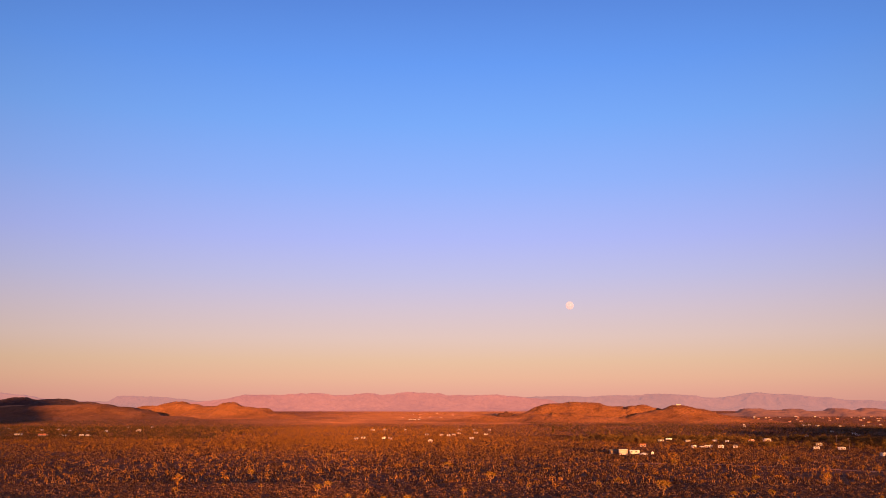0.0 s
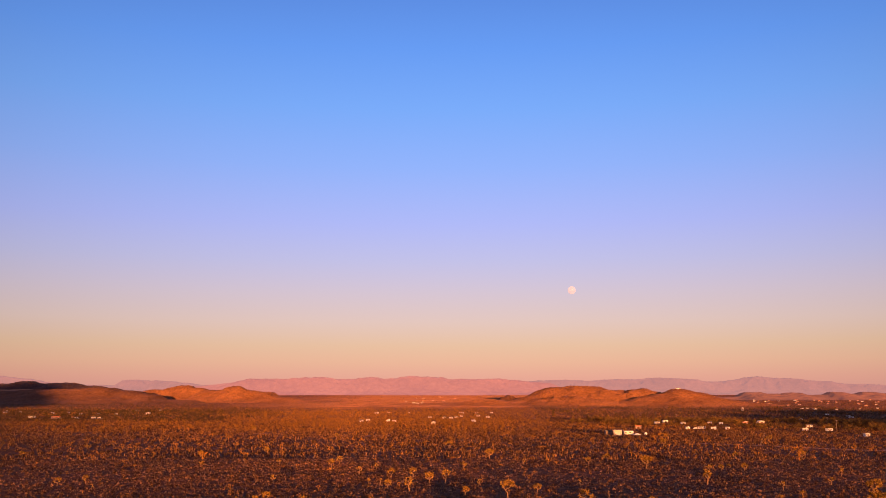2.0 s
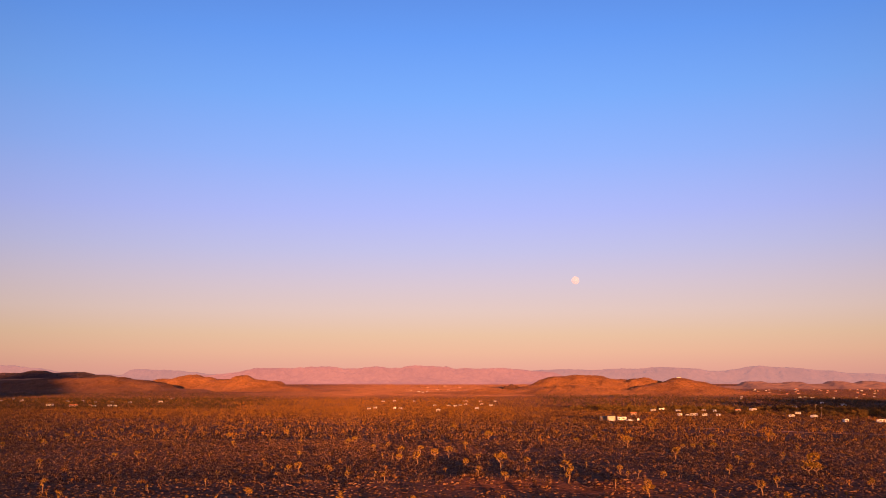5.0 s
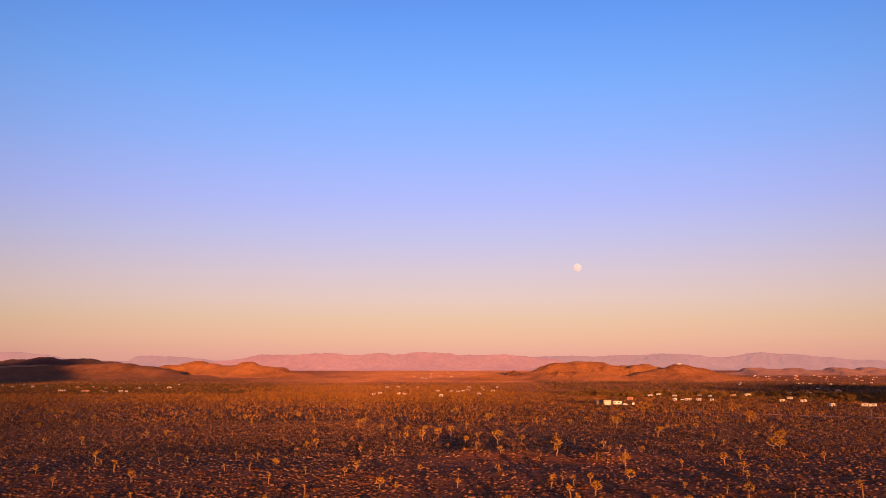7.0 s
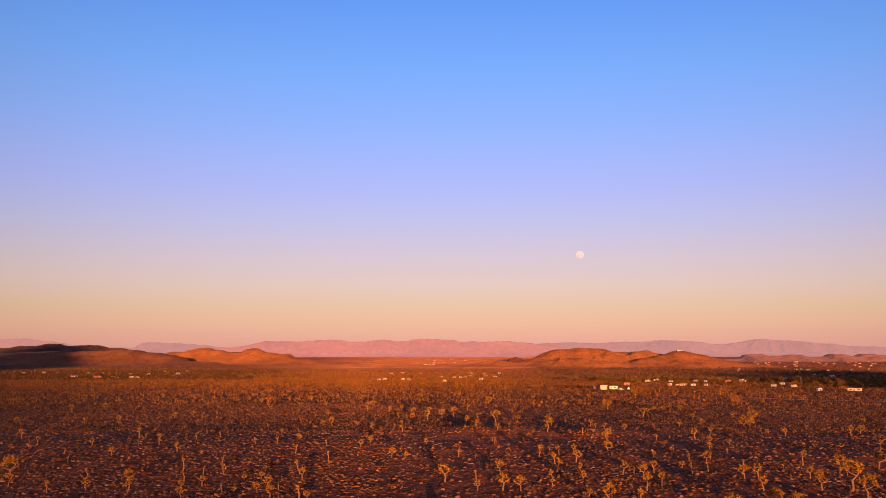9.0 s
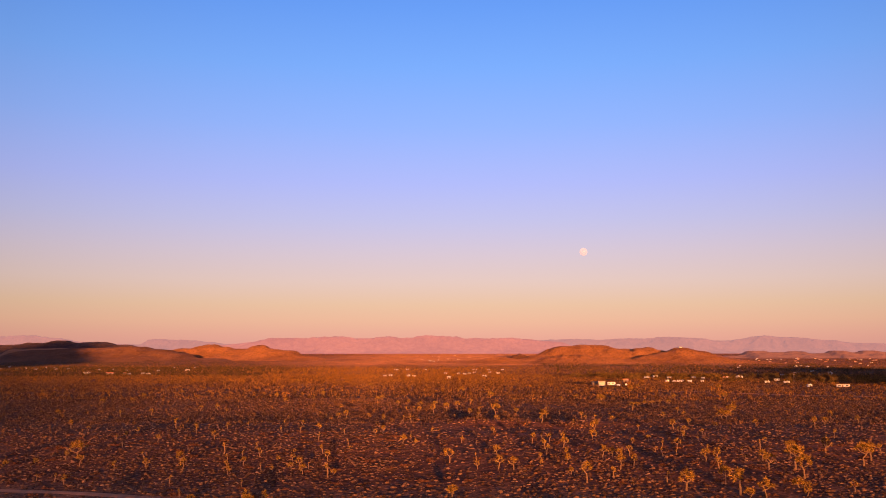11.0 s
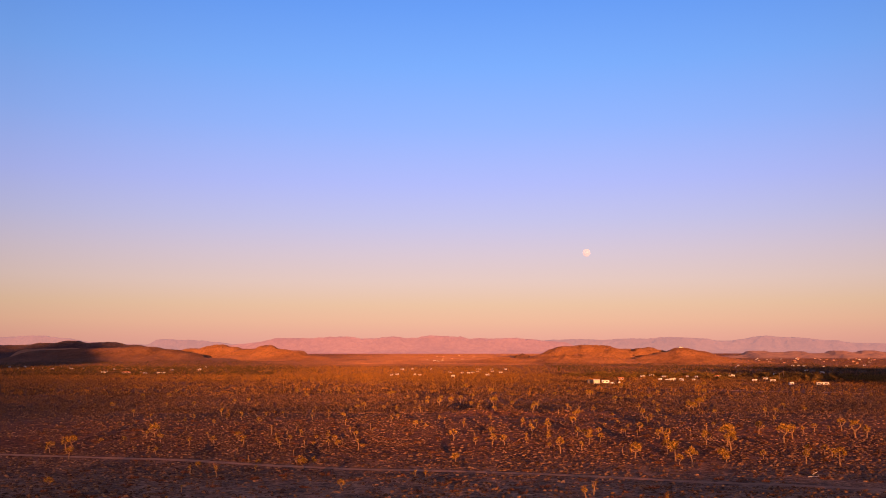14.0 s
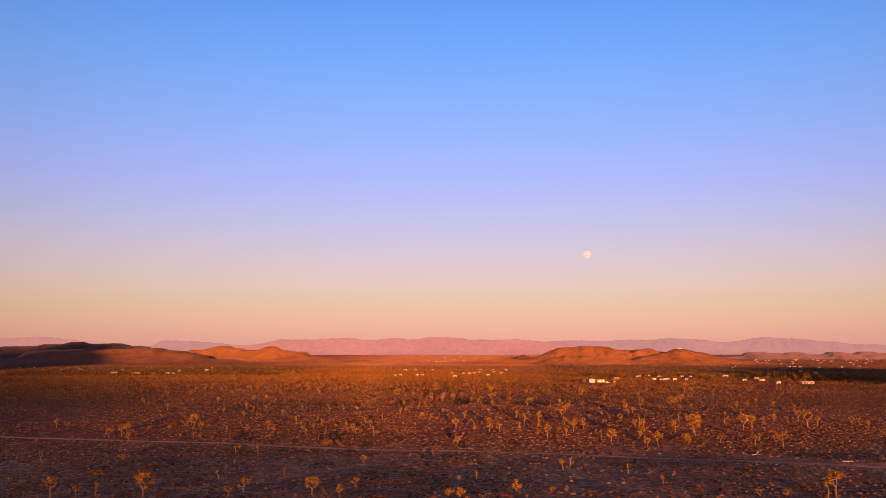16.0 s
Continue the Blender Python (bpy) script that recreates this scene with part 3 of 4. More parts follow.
SHAPES = {
    "slim": ("slender joshua tree with few limbs on dry soil", [(2.3, 0.5, 1, 0.62, 0.05), (2.4, 0.9, 2, 0.58, 0.12), (2.2, 0.8, 3, 0.55, -0.15), (2.6, 1.0, 4, 0.5, 0.2), (2.2, 0.7, 2, 0.6, -0.3)]),
    "forked": ("joshua tree with sunlit golden leaf clubs on forked limbs", [(2.8, 1.7, 6, 0.40, 0.0), (3.0, 2.0, 8, 0.42, 0.15), (2.7, 1.6, 5, 0.45, -0.2), (3.2, 2.1, 9, 0.36, 0.05), (2.9, 1.4, 5, 0.48, 0.25), (2.8, 2.2, 10, 0.34, -0.05)]),
    "low": ("low bushy joshua tree with golden blades down to the soil", [(1.7, 1.5, 7, 0.16, 0.0), (1.6, 1.7, 9, 0.14, 0.1), (1.8, 1.3, 6, 0.20, -0.1)]),
    "round": ("broad joshua tree with a dense round golden crown", [(3.2, 2.7, 20, 0.30, 0.0), (3.3, 3.0, 26, 0.28, 0.05), (3.0, 2.6, 17, 0.26, -0.08), (3.4, 2.5, 22, 0.34, 0.1)]),
    "great": ("tall old joshua tree with many upturned limbs", [(4.6, 2.9, 16, 0.36, 0.05), (4.8, 3.3, 22, 0.32, -0.08), (4.4, 2.5, 13, 0.40, 0.12), (4.7, 3.0, 18, 0.30, 0.0)]),
}
kinds = {}
for shape, (label, builds) in SHAPES.items():
    kinds[shape] = []
    for n, (h, wide, ends, trunk, lean) in enumerate(builds):
        t = joshua_tree(h, wide, ends, trunk, 40 + n, lean, 34 if ends > 12 else 42)
        kinds[shape].append((tagged(t, label, "joshua tree", "joshua trees on the plain"), h))


def wedge(y):
    """Half width of the plain that comes into view at y."""
    return 0.50 * (y + 236) + 8


def scatter_points(y0, y1, density, seed, apart=0.0):
    r = np.random.default_rng(seed)
    n = int(density * (wedge(y0) + wedge(y1)) * (y1 - y0) * 1.0)
    ys = np.sqrt(r.uniform((y0 + 252) ** 2, (y1 + 252) ** 2, n)) - 252
    xs = r.uniform(-1, 1, n) * wedge(ys)
    p = np.stack([xs, ys], 1)
    if apart:
        kept, cells = [], {}
        for q in p:
            c = (int(q[0] // apart), int(q[1] // apart))
            if any((q[0] - s[0]) ** 2 + (q[1] - s[1]) ** 2 < apart * apart for i in (-1, 0, 1) for j in (-1, 0, 1) for s in cells.get((c[0] + i, c[1] + j), ())):
                continue
            cells.setdefault(c, []).append(q)
            kept.append(q)
        p = np.array(kept)
    return p


def on_road(p):
    line = np.array([(-260, 54), (-126, 25.6), (-61, 13.2), (-23, 1.1), (19, -7.9), (61, -21.9), (88, -35.3), (130, -58)])
    return np.abs(p[:, 1] - np.interp(p[:, 0], line[:, 0], line[:, 1])) < 2.6


# the trees that stand out on the plain: x, y, height
SLIM_A = [
    (5.4, -84.2, 1.1), (-67.9, -82, 1.2), (-57, -80.5, 2.3), (36.6, -65.2, 1.8), (-42.7, -59.3, 1.9), (4.3, -57.8, 1.9), (-32.2, -51.9, 2), (-43.8, -50.5, 1.8),
    (33.4, -48.5, 2.2), (21.6, -42.6, 2.5), (23.7, -35.8, 2.4), (-45.9, -35.5, 1.5), (-95.2, -28.8, 1.8), (-5.2, -16.1, 2.1), (-46.1, -12.4, 2.4), (-52.3, -9, 2.2),
    (-105.9, 3.5, 1.8), (-45, 9.8, 1.9), (-37.3, 20.6, 1.5), (-51.1, 23.8, 1.9), (-72.4, 24.8, 2), (-76.6, 26.8, 1.5), (39.2, 27.6, 2.3), (-23.4, 30.6, 3.2),
    (30.1, 31.4, 2.4), (-66.7, 38.6, 2.1), (-38.3, 41.2, 1.6), (-28.9, 42.2, 1.6), (-47.4, 50.7, 2.2), (61.6, 54, 1.5), (123.1, 54, 2.8), (4.8, 54.3, 2),
]
SLIM_B = [
    (18.7, 54.8, 2), (-66.6, 55.6, 1.8), (-46.1, 58.4, 2), (46.1, 62.6, 2.2), (-51.2, 63.2, 2.8), (20.4, 63.4, 2.8), (-29.3, 64.6, 2.3), (49.6, 64.7, 1.6),
    (64.6, 66.3, 1.8), (56.9, 66.3, 2.6), (96.4, 68.5, 2.6), (46, 70.2, 1.6), (-45.8, 71.4, 2.1), (70.5, 72.2, 2.9), (21.2, 74.1, 2.7), (-78.3, 74.3, 1.5),
    (105.8, 74.4, 2.1), (-25.3, 77.7, 2.2), (49.5, 79, 1.9), (5.3, 83.8, 1.3), (19, 85.7, 3.1), (1.7, 88.1, 2), (-85.3, 89.2, 1.7), (-34.4, 90.9, 2.3),
    (61.4, 92.2, 1.4), (98.3, 99.6, 2.6), (-29.7, 106.3, 1.6), (-75, 106.9, 1.5), (-42.6, 111.5, 2), (-47.9, 111.6, 1.8), (61.7, 114.3, 1.9), (52, 121.4, 2.2),
]
SLIM_C = [
    (-60.8, 129.5, 1.9), (-82.8, 130.3, 3), (34.8, 133.3, 2.3), (-47, 140.4, 2), (-53.3, 145.2, 1.7), (-14.1, 150.7, 2.7), (44.8, 160.1, 2.1), (-17.7, 162.8, 1.8),
    (-55.2, 163.2, 2.2), (-45.5, 180, 1.7), (36.2, 184.1, 2), (-121.6, 190.6, 2.4), (34.8, 218.4, 2), (-20.1, 224.4, 2.1), (-17.1, 224.6, 2.1), (116, 251.8, 2.6),
]
FORKED_A = [
    (-35, -82.6, 2), (-63.4, -82.1, 3.7), (-59.6, -81.6, 2), (48.6, -80.1, 1.6), (59.3, -79.7, 3.1), (53, -79.3, 1.6), (-33.9, -77.3, 2.7), (-16.5, -70.5, 1.9),
    (-91, -25.9, 2.3), (-100.3, -23, 2.1), (-7.6, -12.6, 1.6), (-40.4, -4, 1.5), (75.7, 10.2, 3.3), (-86.4, 13.7, 3.1), (48.8, 15.3, 4.9), (68.6, 16.5, 2.4),
    (40.6, 19, 4.1), (85.7, 21.5, 2.5), (80.5, 21.9, 3), (-69.9, 22.7, 1.9), (-95.9, 25, 3.1), (85.6, 25.7, 2.8), (-93.8, 29, 3.5), (-43.2, 34.8, 2),
    (-29, 35.7, 2.2), (22.8, 36.8, 1.7), (-35.4, 38.3, 1.4), (-53.6, 39.6, 2.8), (-32, 39.8, 1.9), (-45.1, 41.1, 2.1), (-61.2, 41.2, 2.3), (12, 41.4, 3),
]
FORKED_B = [
    (4.8, 42, 2.1), (9, 42, 3), (52.8, 42.1, 2.8), (-31, 43.9, 2.6), (17.8, 46.4, 1.6), (36.8, 46.8, 2.5), (-43.1, 46.8, 2.2), (-121.3, 49.4, 3.1),
    (-57.1, 50.2, 2.7), (-0.8, 51.1, 3.4), (-26.7, 53.2, 2.6), (-34.2, 53.6, 1.7), (-82.8, 53.7, 2.2), (35.1, 54.2, 3), (53.4, 54.5, 3), (56, 54.5, 3),
    (65.7, 55.7, 2.8), (89.3, 57.5, 4.5), (-42.3, 58.9, 2.3), (9.4, 59.5, 3), (32.4, 59.9, 2.8), (110.1, 60, 3.8), (34.6, 60.1, 2.5), (-35.3, 62.5, 1.4),
    (38.9, 63.2, 2.6), (125.1, 65.2, 2.6), (122.7, 65.4, 3.2), (83.8, 68, 4.2), (-23.8, 68.4, 1.6), (-84.2, 68.4, 1.4), (101.5, 74.3, 2.9), (52.2, 75.4, 3),
]
FORKED_C = [
    (25.9, 77.2, 3), (43.3, 84.3, 1.6), (-73.2, 84.6, 2.3), (-12.8, 85.8, 2.6), (76.5, 87.1, 1.8), (48.4, 89.4, 2), (23.8, 89.8, 2.3), (-61.2, 92, 2.6),
    (27.4, 93.3, 2.3), (58.5, 95.6, 2.6), (22.6, 98.2, 1.5), (-21.3, 103.6, 2.1), (-85, 103.7, 2.2), (-70.7, 109.1, 3), (10.5, 110.4, 2), (67.1, 110.4, 1.8),
    (-101.2, 110.7, 2), (-20, 112.5, 2.1), (62.9, 113, 2.5), (-6.2, 113.7, 1.7), (78.1, 123.1, 1.5), (-66.1, 124.4, 2), (63.1, 127.2, 3.2), (-112.9, 127.3, 3),
    (76.4, 130.5, 2), (41.8, 135.1, 2.6), (108.3, 139.1, 3.4), (91.1, 140.6, 2.6), (71.3, 142.3, 2.6), (26.6, 145.8, 3.8), (12.9, 148.2, 2.4), (115.2, 149.1, 2.9),
]
FORKED_D = [
    (127.3, 153, 2.8), (41.4, 154.3, 1.7), (7, 155.8, 2.4), (-23.5, 157.9, 2), (41.5, 164.5, 2.6), (30.3, 169.1, 2.6), (125.8, 170.7, 3.4), (-25, 172.1, 1.9),
    (69.9, 172.8, 2.7), (-37.9, 177, 3.3), (29.6, 177.3, 3.1), (-41.1, 178.5, 2.2), (-30.7, 180, 2), (4.5, 190.1, 2.6), (-110.7, 191.4, 3.1), (-146, 194.4, 2.8),
    (-8.7, 205.4, 3.9), (82.9, 207, 2.5), (-88.5, 212, 1.9), (8.6, 218.3, 2.3), (-101.2, 221.2, 2.6), (101.1, 222.9, 2.3), (68.9, 223.5, 4.1), (-96.2, 227.6, 2.7),
    (-46.1, 228.7, 2.4), (-0, 230.4, 4.2), (-9.3, 248.2, 3.2), (-25.3, 254.1, 2.9), (-36.1, 273.6, 3.9), (-77.7, 275.9, 2.4), (-55.6, 290.9, 2.2), (-68.3, 295, 1.9),
]
FORKED_E = [
    (27.1, 302.1, 2.3), (-73.5, 363.4, 3.6), (-63.2, 518, 4.6),
]
LOW_A = [
    (1.4, -84.5, 1.8), (-0.3, -83.8, 1.6), (-17.9, -80, 1.7), (16.2, -77.7, 1.2), (10.5, -77.4, 2.2), (18.6, -76.9, 1.2), (1.1, -59.5, 1.1), (-66.2, -56.5, 1.7),
    (-19.8, -27.4, 1.8), (-73.2, -25.2, 1.7), (-53.9, 2.2, 1.5), (-42.5, 7.5, 1.3), (-33.3, 7.5, 2.1), (-30.5, 8.2, 1.8), (0.1, 10.2, 2.4), (59.5, 13.3, 2.6),
    (60.9, 21.4, 2.2), (-22.9, 35.3, 1.3), (-91.9, 45.6, 1.4), (-86.5, 47.4, 1.5), (-37.2, 53.6, 1.2), (24.3, 54.8, 1.7), (25.1, 65.3, 1.6), (-2.1, 67.1, 1.2),
    (-9.7, 86, 1.4), (-85.8, 97.4, 1.7), (-11.4, 97.9, 1.1), (-21, 124.4, 1.3), (-39.5, 124.8, 1.8), (-22.3, 279.6, 1.8),
]
ROUND_A = [
    (-48.6, -82.4, 4.3), (-22.2, -80.1, 3.1), (-81.6, 56.7, 4), (35.1, 94.6, 2.8), (39.8, 124.3, 2.9), (50.2, 157.1, 2.1), (90.8, 170.2, 3.5), (89.6, 172.1, 3.8),
    (81.1, 189.8, 1.8), (98.7, 192.7, 4.4), (22, 201.1, 2.5), (-14.6, 215.2, 2.6), (-4.2, 230.1, 3.5), (-15.5, 247.2, 2.8), (76.3, 250.5, 2.4), (93.9, 271.4, 2.7),
    (86.8, 272.1, 2.3), (83.7, 274, 2.1), (-160.8, 274, 3.1), (5.9, 276.2, 2.7), (91.7, 280.2, 2.1), (65.5, 282, 4.9), (-153, 290.5, 3), (-35.8, 294.3, 2.9),
    (49.7, 302.5, 2.9), (59.3, 320, 3.4), (16.9, 335.7, 4.1), (-93.9, 336, 2.9), (111.9, 338.8, 3), (-164.7, 340.8, 3), (138.6, 341.2, 3.8), (-162.1, 399.7, 2.9),
]
ROUND_B = [
    (1.7, 405.3, 4.3), (107.9, 441, 4.3), (173.1, 477.7, 4.2), (125, 508.1, 3.9), (-138.4, 652, 4.3),
]
GREAT_A = [
    (60.6, -79.6, 4.6), (-31.1, -1.3, 2.8), (50.3, 6, 4.4), (47.7, 6.6, 2.9), (81.8, 7.5, 4.4), (49.3, 25.6, 3.6), (24.5, 26.8, 4), (-92, 28.5, 4.2),
    (65.9, 32.3, 4.9), (33.3, 42.5, 3.2), (62.9, 43.1, 3.7), (68.1, 43.2, 5.8), (-76.1, 44.7, 2.7), (84.5, 50, 5.6), (74.3, 60.2, 2.1), (107, 60.2, 5.4),
    (74, 62.8, 3.9), (110.1, 76.9, 4.1), (13.7, 182.1, 5),
]
STANDING = {"slim": SLIM_A + SLIM_B + SLIM_C, "forked": FORKED_A + FORKED_B + FORKED_C + FORKED_D + FORKED_E, "low": LOW_A, "round": ROUND_A + ROUND_B, "great": GREAT_A}
FARTHER_A = [
    (36, 303, 3.2), (-16, 313, 2.6), (73, 335, 2.7), (-88, 339, 2.8), (-55, 339, 2.4), (-157, 349, 2.9), (74, 350, 2.5), (-25, 357, 2.6),
    (7, 358, 3), (-157, 369, 3), (-163, 395, 2.4), (-5, 413, 3), (-77, 418, 2.5), (-128, 422, 2.5), (-34, 256, 3), (121, 263, 2.7),
    (18, 281, 2), (137, 282, 2.5), (148, 288, 2.6), (-107, 289, 2.1), (-81, 290, 5.2), (-24, 296, 1.9), (156, 300, 2.3), (-72, 313, 3.6),
    (131, 324, 5.3), (-132, 326, 2.5), (123, 345, 3), (-188, 354, 3.5), (86, 368, 2.6), (50, 376, 2.3), (-80, 392, 3.9), (196, 407, 3),
]
FARTHER_B = [
    (-10, 435, 2.3), (158, 439, 5.6), (-119, 444, 2.7), (112, 462, 5.6), (-168, 468, 3.2), (-233, 480, 3.5), (141, 489, 5.3), (-238, 623, 5.2),
]
FARTHER = np.array(FARTHER_A + FARTHER_B)

for shape, spots in STANDING.items():
    unused = list(range(len(kinds[shape])))
    for n, (x, y, tall) in enumerate(spots):
        i = n if n < len(unused) else int(rng.integers(len(unused)))
        t, h = kinds[shape][i]
        k = tall / h
        m = Matrix.Translation((x, y, float(land(x, y)))) @ Matrix.Rotation(rng.uniform(0, math.tau), 4, "Z") @ Matrix.Scale(k, 4)
        if n < len(unused):
            t.matrix_basis = m
        else:
            c = copy_thing(t, m)
            c.scale = (k, k, k)


def scattered(name, templates, p, sizes, mat, label, category, seed, sink=0.05, squash=0.25, smooth=False, ground=land):
    """Many small plants joined into one mesh."""
    r = np.random.default_rng(seed)
    which = r.integers(len(templates), size=len(p))
    turn = r.uniform(0, math.tau, len(p))
    tall = sizes * r.uniform(1 - squash, 1 + squash, len(p))
    z = ground(p[:, 0], p[:, 1]) - sink
    vs, fs, off = [], [], 0
    for k, (tv, tf) in enumerate(templates):
        s = np.where(which == k)[0]
        c, d = np.cos(turn[s])[:, None], np.sin(turn[s])[:, None]
        x = (tv[None, :, 0] * c - tv[None, :, 1] * d) * sizes[s][:, None] + p[s, 0][:, None]
        y = (tv[None, :, 0] * d + tv[None, :, 1] * c) * sizes[s][:, None] + p[s, 1][:, None]
        h = tv[None, :, 2] * tall[s][:, None] + z[s][:, None]
        vs.append(np.stack([x, y, h], -1).reshape(-1, 3))
        fs.append((tf[None] + (np.arange(len(s)) * len(tv))[:, None, None]).reshape(-1, 3) + off)
        off += len(s) * len(tv)
    ob = new(name, mesh_from(name, np.concatenate(vs), np.concatenate(fs), mat, smooth))
    return tagged(ob, label, category, kind="stuff")


def bush(seed, twigs, width):
    """A low ragged tuft of twigs, one metre across."""
    r = np.random.default_rng(seed)
    v, f = [], []
    for k in range(twigs):
        a = k * 2.399 + r.uniform(-0.5, 0.5)
        lift = r.uniform(0.10, 0.95)
        out = np.array([math.cos(a) * math.cos(lift), math.sin(a) * math.cos(lift), math.sin(lift) * 0.55])
        side = np.cross(out, r.normal(size=3))
        side = side / np.linalg.norm(side) * width * r.uniform(0.6, 1.3)
        root = np.array([r.uniform(-0.14, 0.14), r.uniform(-0.14, 0.14), -0.02])
        tip = root + out * r.uniform(0.34, 0.60)
        n = len(v)
        mid = root + (tip - root) * 0.6
        v.extend([root, mid + side, mid - side, tip])
        f.extend([(n, n + 1, n + 2), (n + 1, n + 3, n + 2)])
    return np.array(v), np.array(f)


def small_tree(seed, clumps, blades=5, fine=0.075):
    """A far joshua tree: stem, limbs and ragged clumps of blades, one metre tall."""
    r = np.random.default_rng(seed)
    v, f = [], []

    def limb(a, b, w):
        s = np.array([w, 0.3 * w, 0])
        n = len(v)
        v.extend([a - s, a + s, b])
        f.append((n, n + 1, n + 2))

    fork = np.array([r.uniform(-0.05, 0.05), r.uniform(-0.05, 0.05), r.uniform(0.25, 0.45)])
    limb(np.array([0, 0, -0.05]), fork, 0.055)
    for k in range(clumps):
        a = k * 2.399 + r.uniform(-0.5, 0.5)
        rad = 0.42 * math.sqrt((k + 0.3) / clumps)
        c = np.array([rad * math.cos(a), rad * math.sin(a), r.uniform(0.74, 0.92) - 1.1 * rad * rad * r.uniform(0.4, 1.3)])
        limb(fork * 0.9, c, 0.03)
        for _ in range(blades):
            o = r.normal(size=3)
            o /= np.linalg.norm(o)
            q = np.cross(o, r.normal(size=3))
            q = q / np.linalg.norm(q) * fine
            n = len(v)
            v.extend([c - o * 0.05 + q, c - o * 0.05 - q, c + o * r.uniform(0.10, 0.17)])
            f.append((n, n + 1, n + 2))
    return np.array(v), np.array(f)


def leafy(seed, leaves):
    """A far garden tree: short stem and a loose crown of leaf clumps, one metre tall."""
    r = np.random.default_rng(seed)
    v, f = [], []
    for side in ((0.05, 0, 0), (0, 0.05, 0)):
        s = np.array(side)
        n = len(v)
        v.extend([-s, s, np.array([0, 0, 0.6])])
        f.append((n, n + 1, n + 2))
    for _ in range(leaves):
        o = r.normal(size=3)
        o = o / np.linalg.norm(o) * r.uniform(0.4, 1.0) * np.array([0.42, 0.42, 0.40])
        c = o + np.array([0, 0, 0.55])
        q = r.normal(size=(3, 3)) * 0.085
        n = len(v)
        v.extend([c + q[0], c + q[1], c + q[2]])
        f.append((n, n + 1, n + 2))
    return np.array(v), np.array(f)


def grove(p, size, seed, keep):
    """Thins plants into groves and clearings."""
    r = np.random.default_rng(seed)
    return p[r.uniform(0, 1, len(p)) < np.clip(keep + 0.9 * noise2(p[:, 0], p[:, 1] * 0.6, size, seed, 3), 0.08, 1)]


def dome(seed, rings, sides):
    """A low rounded cushion plant, one metre across."""
    r = np.random.default_rng(seed)
    v, f = [], []
    for i in range(rings):
        a = i / rings * math.pi / 2
        for k in range(sides):
            t = (k + 0.5 * (i % 2)) * math.tau / sides + r.uniform(-0.22, 0.22)
            rad = 0.5 * math.cos(a) * r.uniform(0.75, 1.2)
            v.append((rad * math.cos(t), rad * math.sin(t), 0.40 * math.sin(a) * r.uniform(0.75, 1.25) - (0.06 if i == 0 else 0)))
    v.append((r.uniform(-0.12, 0.12), r.uniform(-0.12, 0.12), r.uniform(0.32, 0.44)))
    for i in range(rings - 1):
        for k in range(sides):
            a, b = i * sides + k, i * sides + (k + 1) % sides
            f += [(a, b, a + sides), (b, b + sides, a + sides)]
    for k in range(sides):
        f.append(((rings - 1) * sides + k, (rings - 1) * sides + (k + 1) % sides, len(v) - 1))
    return np.array(v), np.array(f)


def wisp(seed, stalks, width):
    """A loose stand of upright dry stalks, one metre across."""
    r = np.random.default_rng(seed)
    v, f = [], []
    for k in range(stalks):
        a, rad, face = k * 2.399 + r.uniform(-0.5, 0.5), 0.5 * math.sqrt((k + 0.4) / stalks), r.uniform(-0.9, 0.9) + math.pi * (k % 2)
        root = np.array([rad * math.cos(a), rad * math.sin(a), -0.04])
        side = np.array([math.cos(face), math.sin(face), 0.0]) * width * r.uniform(0.7, 1.3)
        n = len(v)
        v.extend([root - side, root + side, root + np.array([r.uniform(-0.12, 0.12), r.uniform(-0.12, 0.12), r.uniform(0.30, 0.62)])])
        f.append((n, n + 1, n + 2))
    return np.array(v), np.array(f)


far_kinds = [small_tree(70 + k, 4 + k % 3, 8, 0.055) for k in range(9)]
r = np.random.default_rng(44)
# extra trees opposite the sun, added to strengthen the bright spot there
glow_thicket = np.stack([r.uniform(-330, 60, 5200), r.uniform(640, 1700, 5200)], 1)
p = np.concatenate([grove(scatter_points(330, 700, 0.0090, 12, 2.6), 110, 61, 0.6), grove(scatter_points(700, 1250, 0.0150, 13, 2.0), 140, 62, 0.75), glow_thicket])
p = p[(p[:, 1] < 1250) & ((p[:, 1] < 880) | (p[:, 0] < 120) | (rng.uniform(0, 1, len(p)) < 0.35))]
p = p[(p[:, 1] < 970) | (p[:, 0] > -0.20 * (p[:, 1] + 230)) | (rng.uniform(0, 1, len(p)) < 0.3)]
young = grove(scatter_points(90, 330, 0.0050, 24, 3.0), 70, 66, 0.45)
sizes = np.concatenate([1.1 + 2.4 * rng.uniform(0, 1, len(p)) ** 1.9, rng.uniform(0.9, 1.7, len(young)), FARTHER[:, 2]])
scattered("far_joshua_trees", far_kinds, np.concatenate([p, young, FARTHER[:, :2]]), sizes, M_FARTREE, "distant joshua trees scattered over the desert plain", "joshua trees", 15)
p = np.concatenate([scatter_points(1250, 2060, 0.0062, 14, 2.5), glow_thicket[glow_thicket[:, 1] >= 1250]])
p = p[(p[:, 0] < 180) | (rng.uniform(0, 1, len(p)) < 0.3)]
scattered("farthest_joshua_trees", [small_tree(80 + k, 4, 5) for k in range(8)], p, 1.6 + 2.3 * rng.uniform(0, 1, len(p)) ** 1.5, M_FARTREE,
          "joshua trees thinning out towards the hills", "joshua trees", 27)
mounds = [(v * np.array([1.12, 0.95, 0.80]), f) for v, f in (dome(140 + k, 2, 5) for k in range(10))]
tufts = [bush(90 + k, 9, 0.09) for k in range(5)]
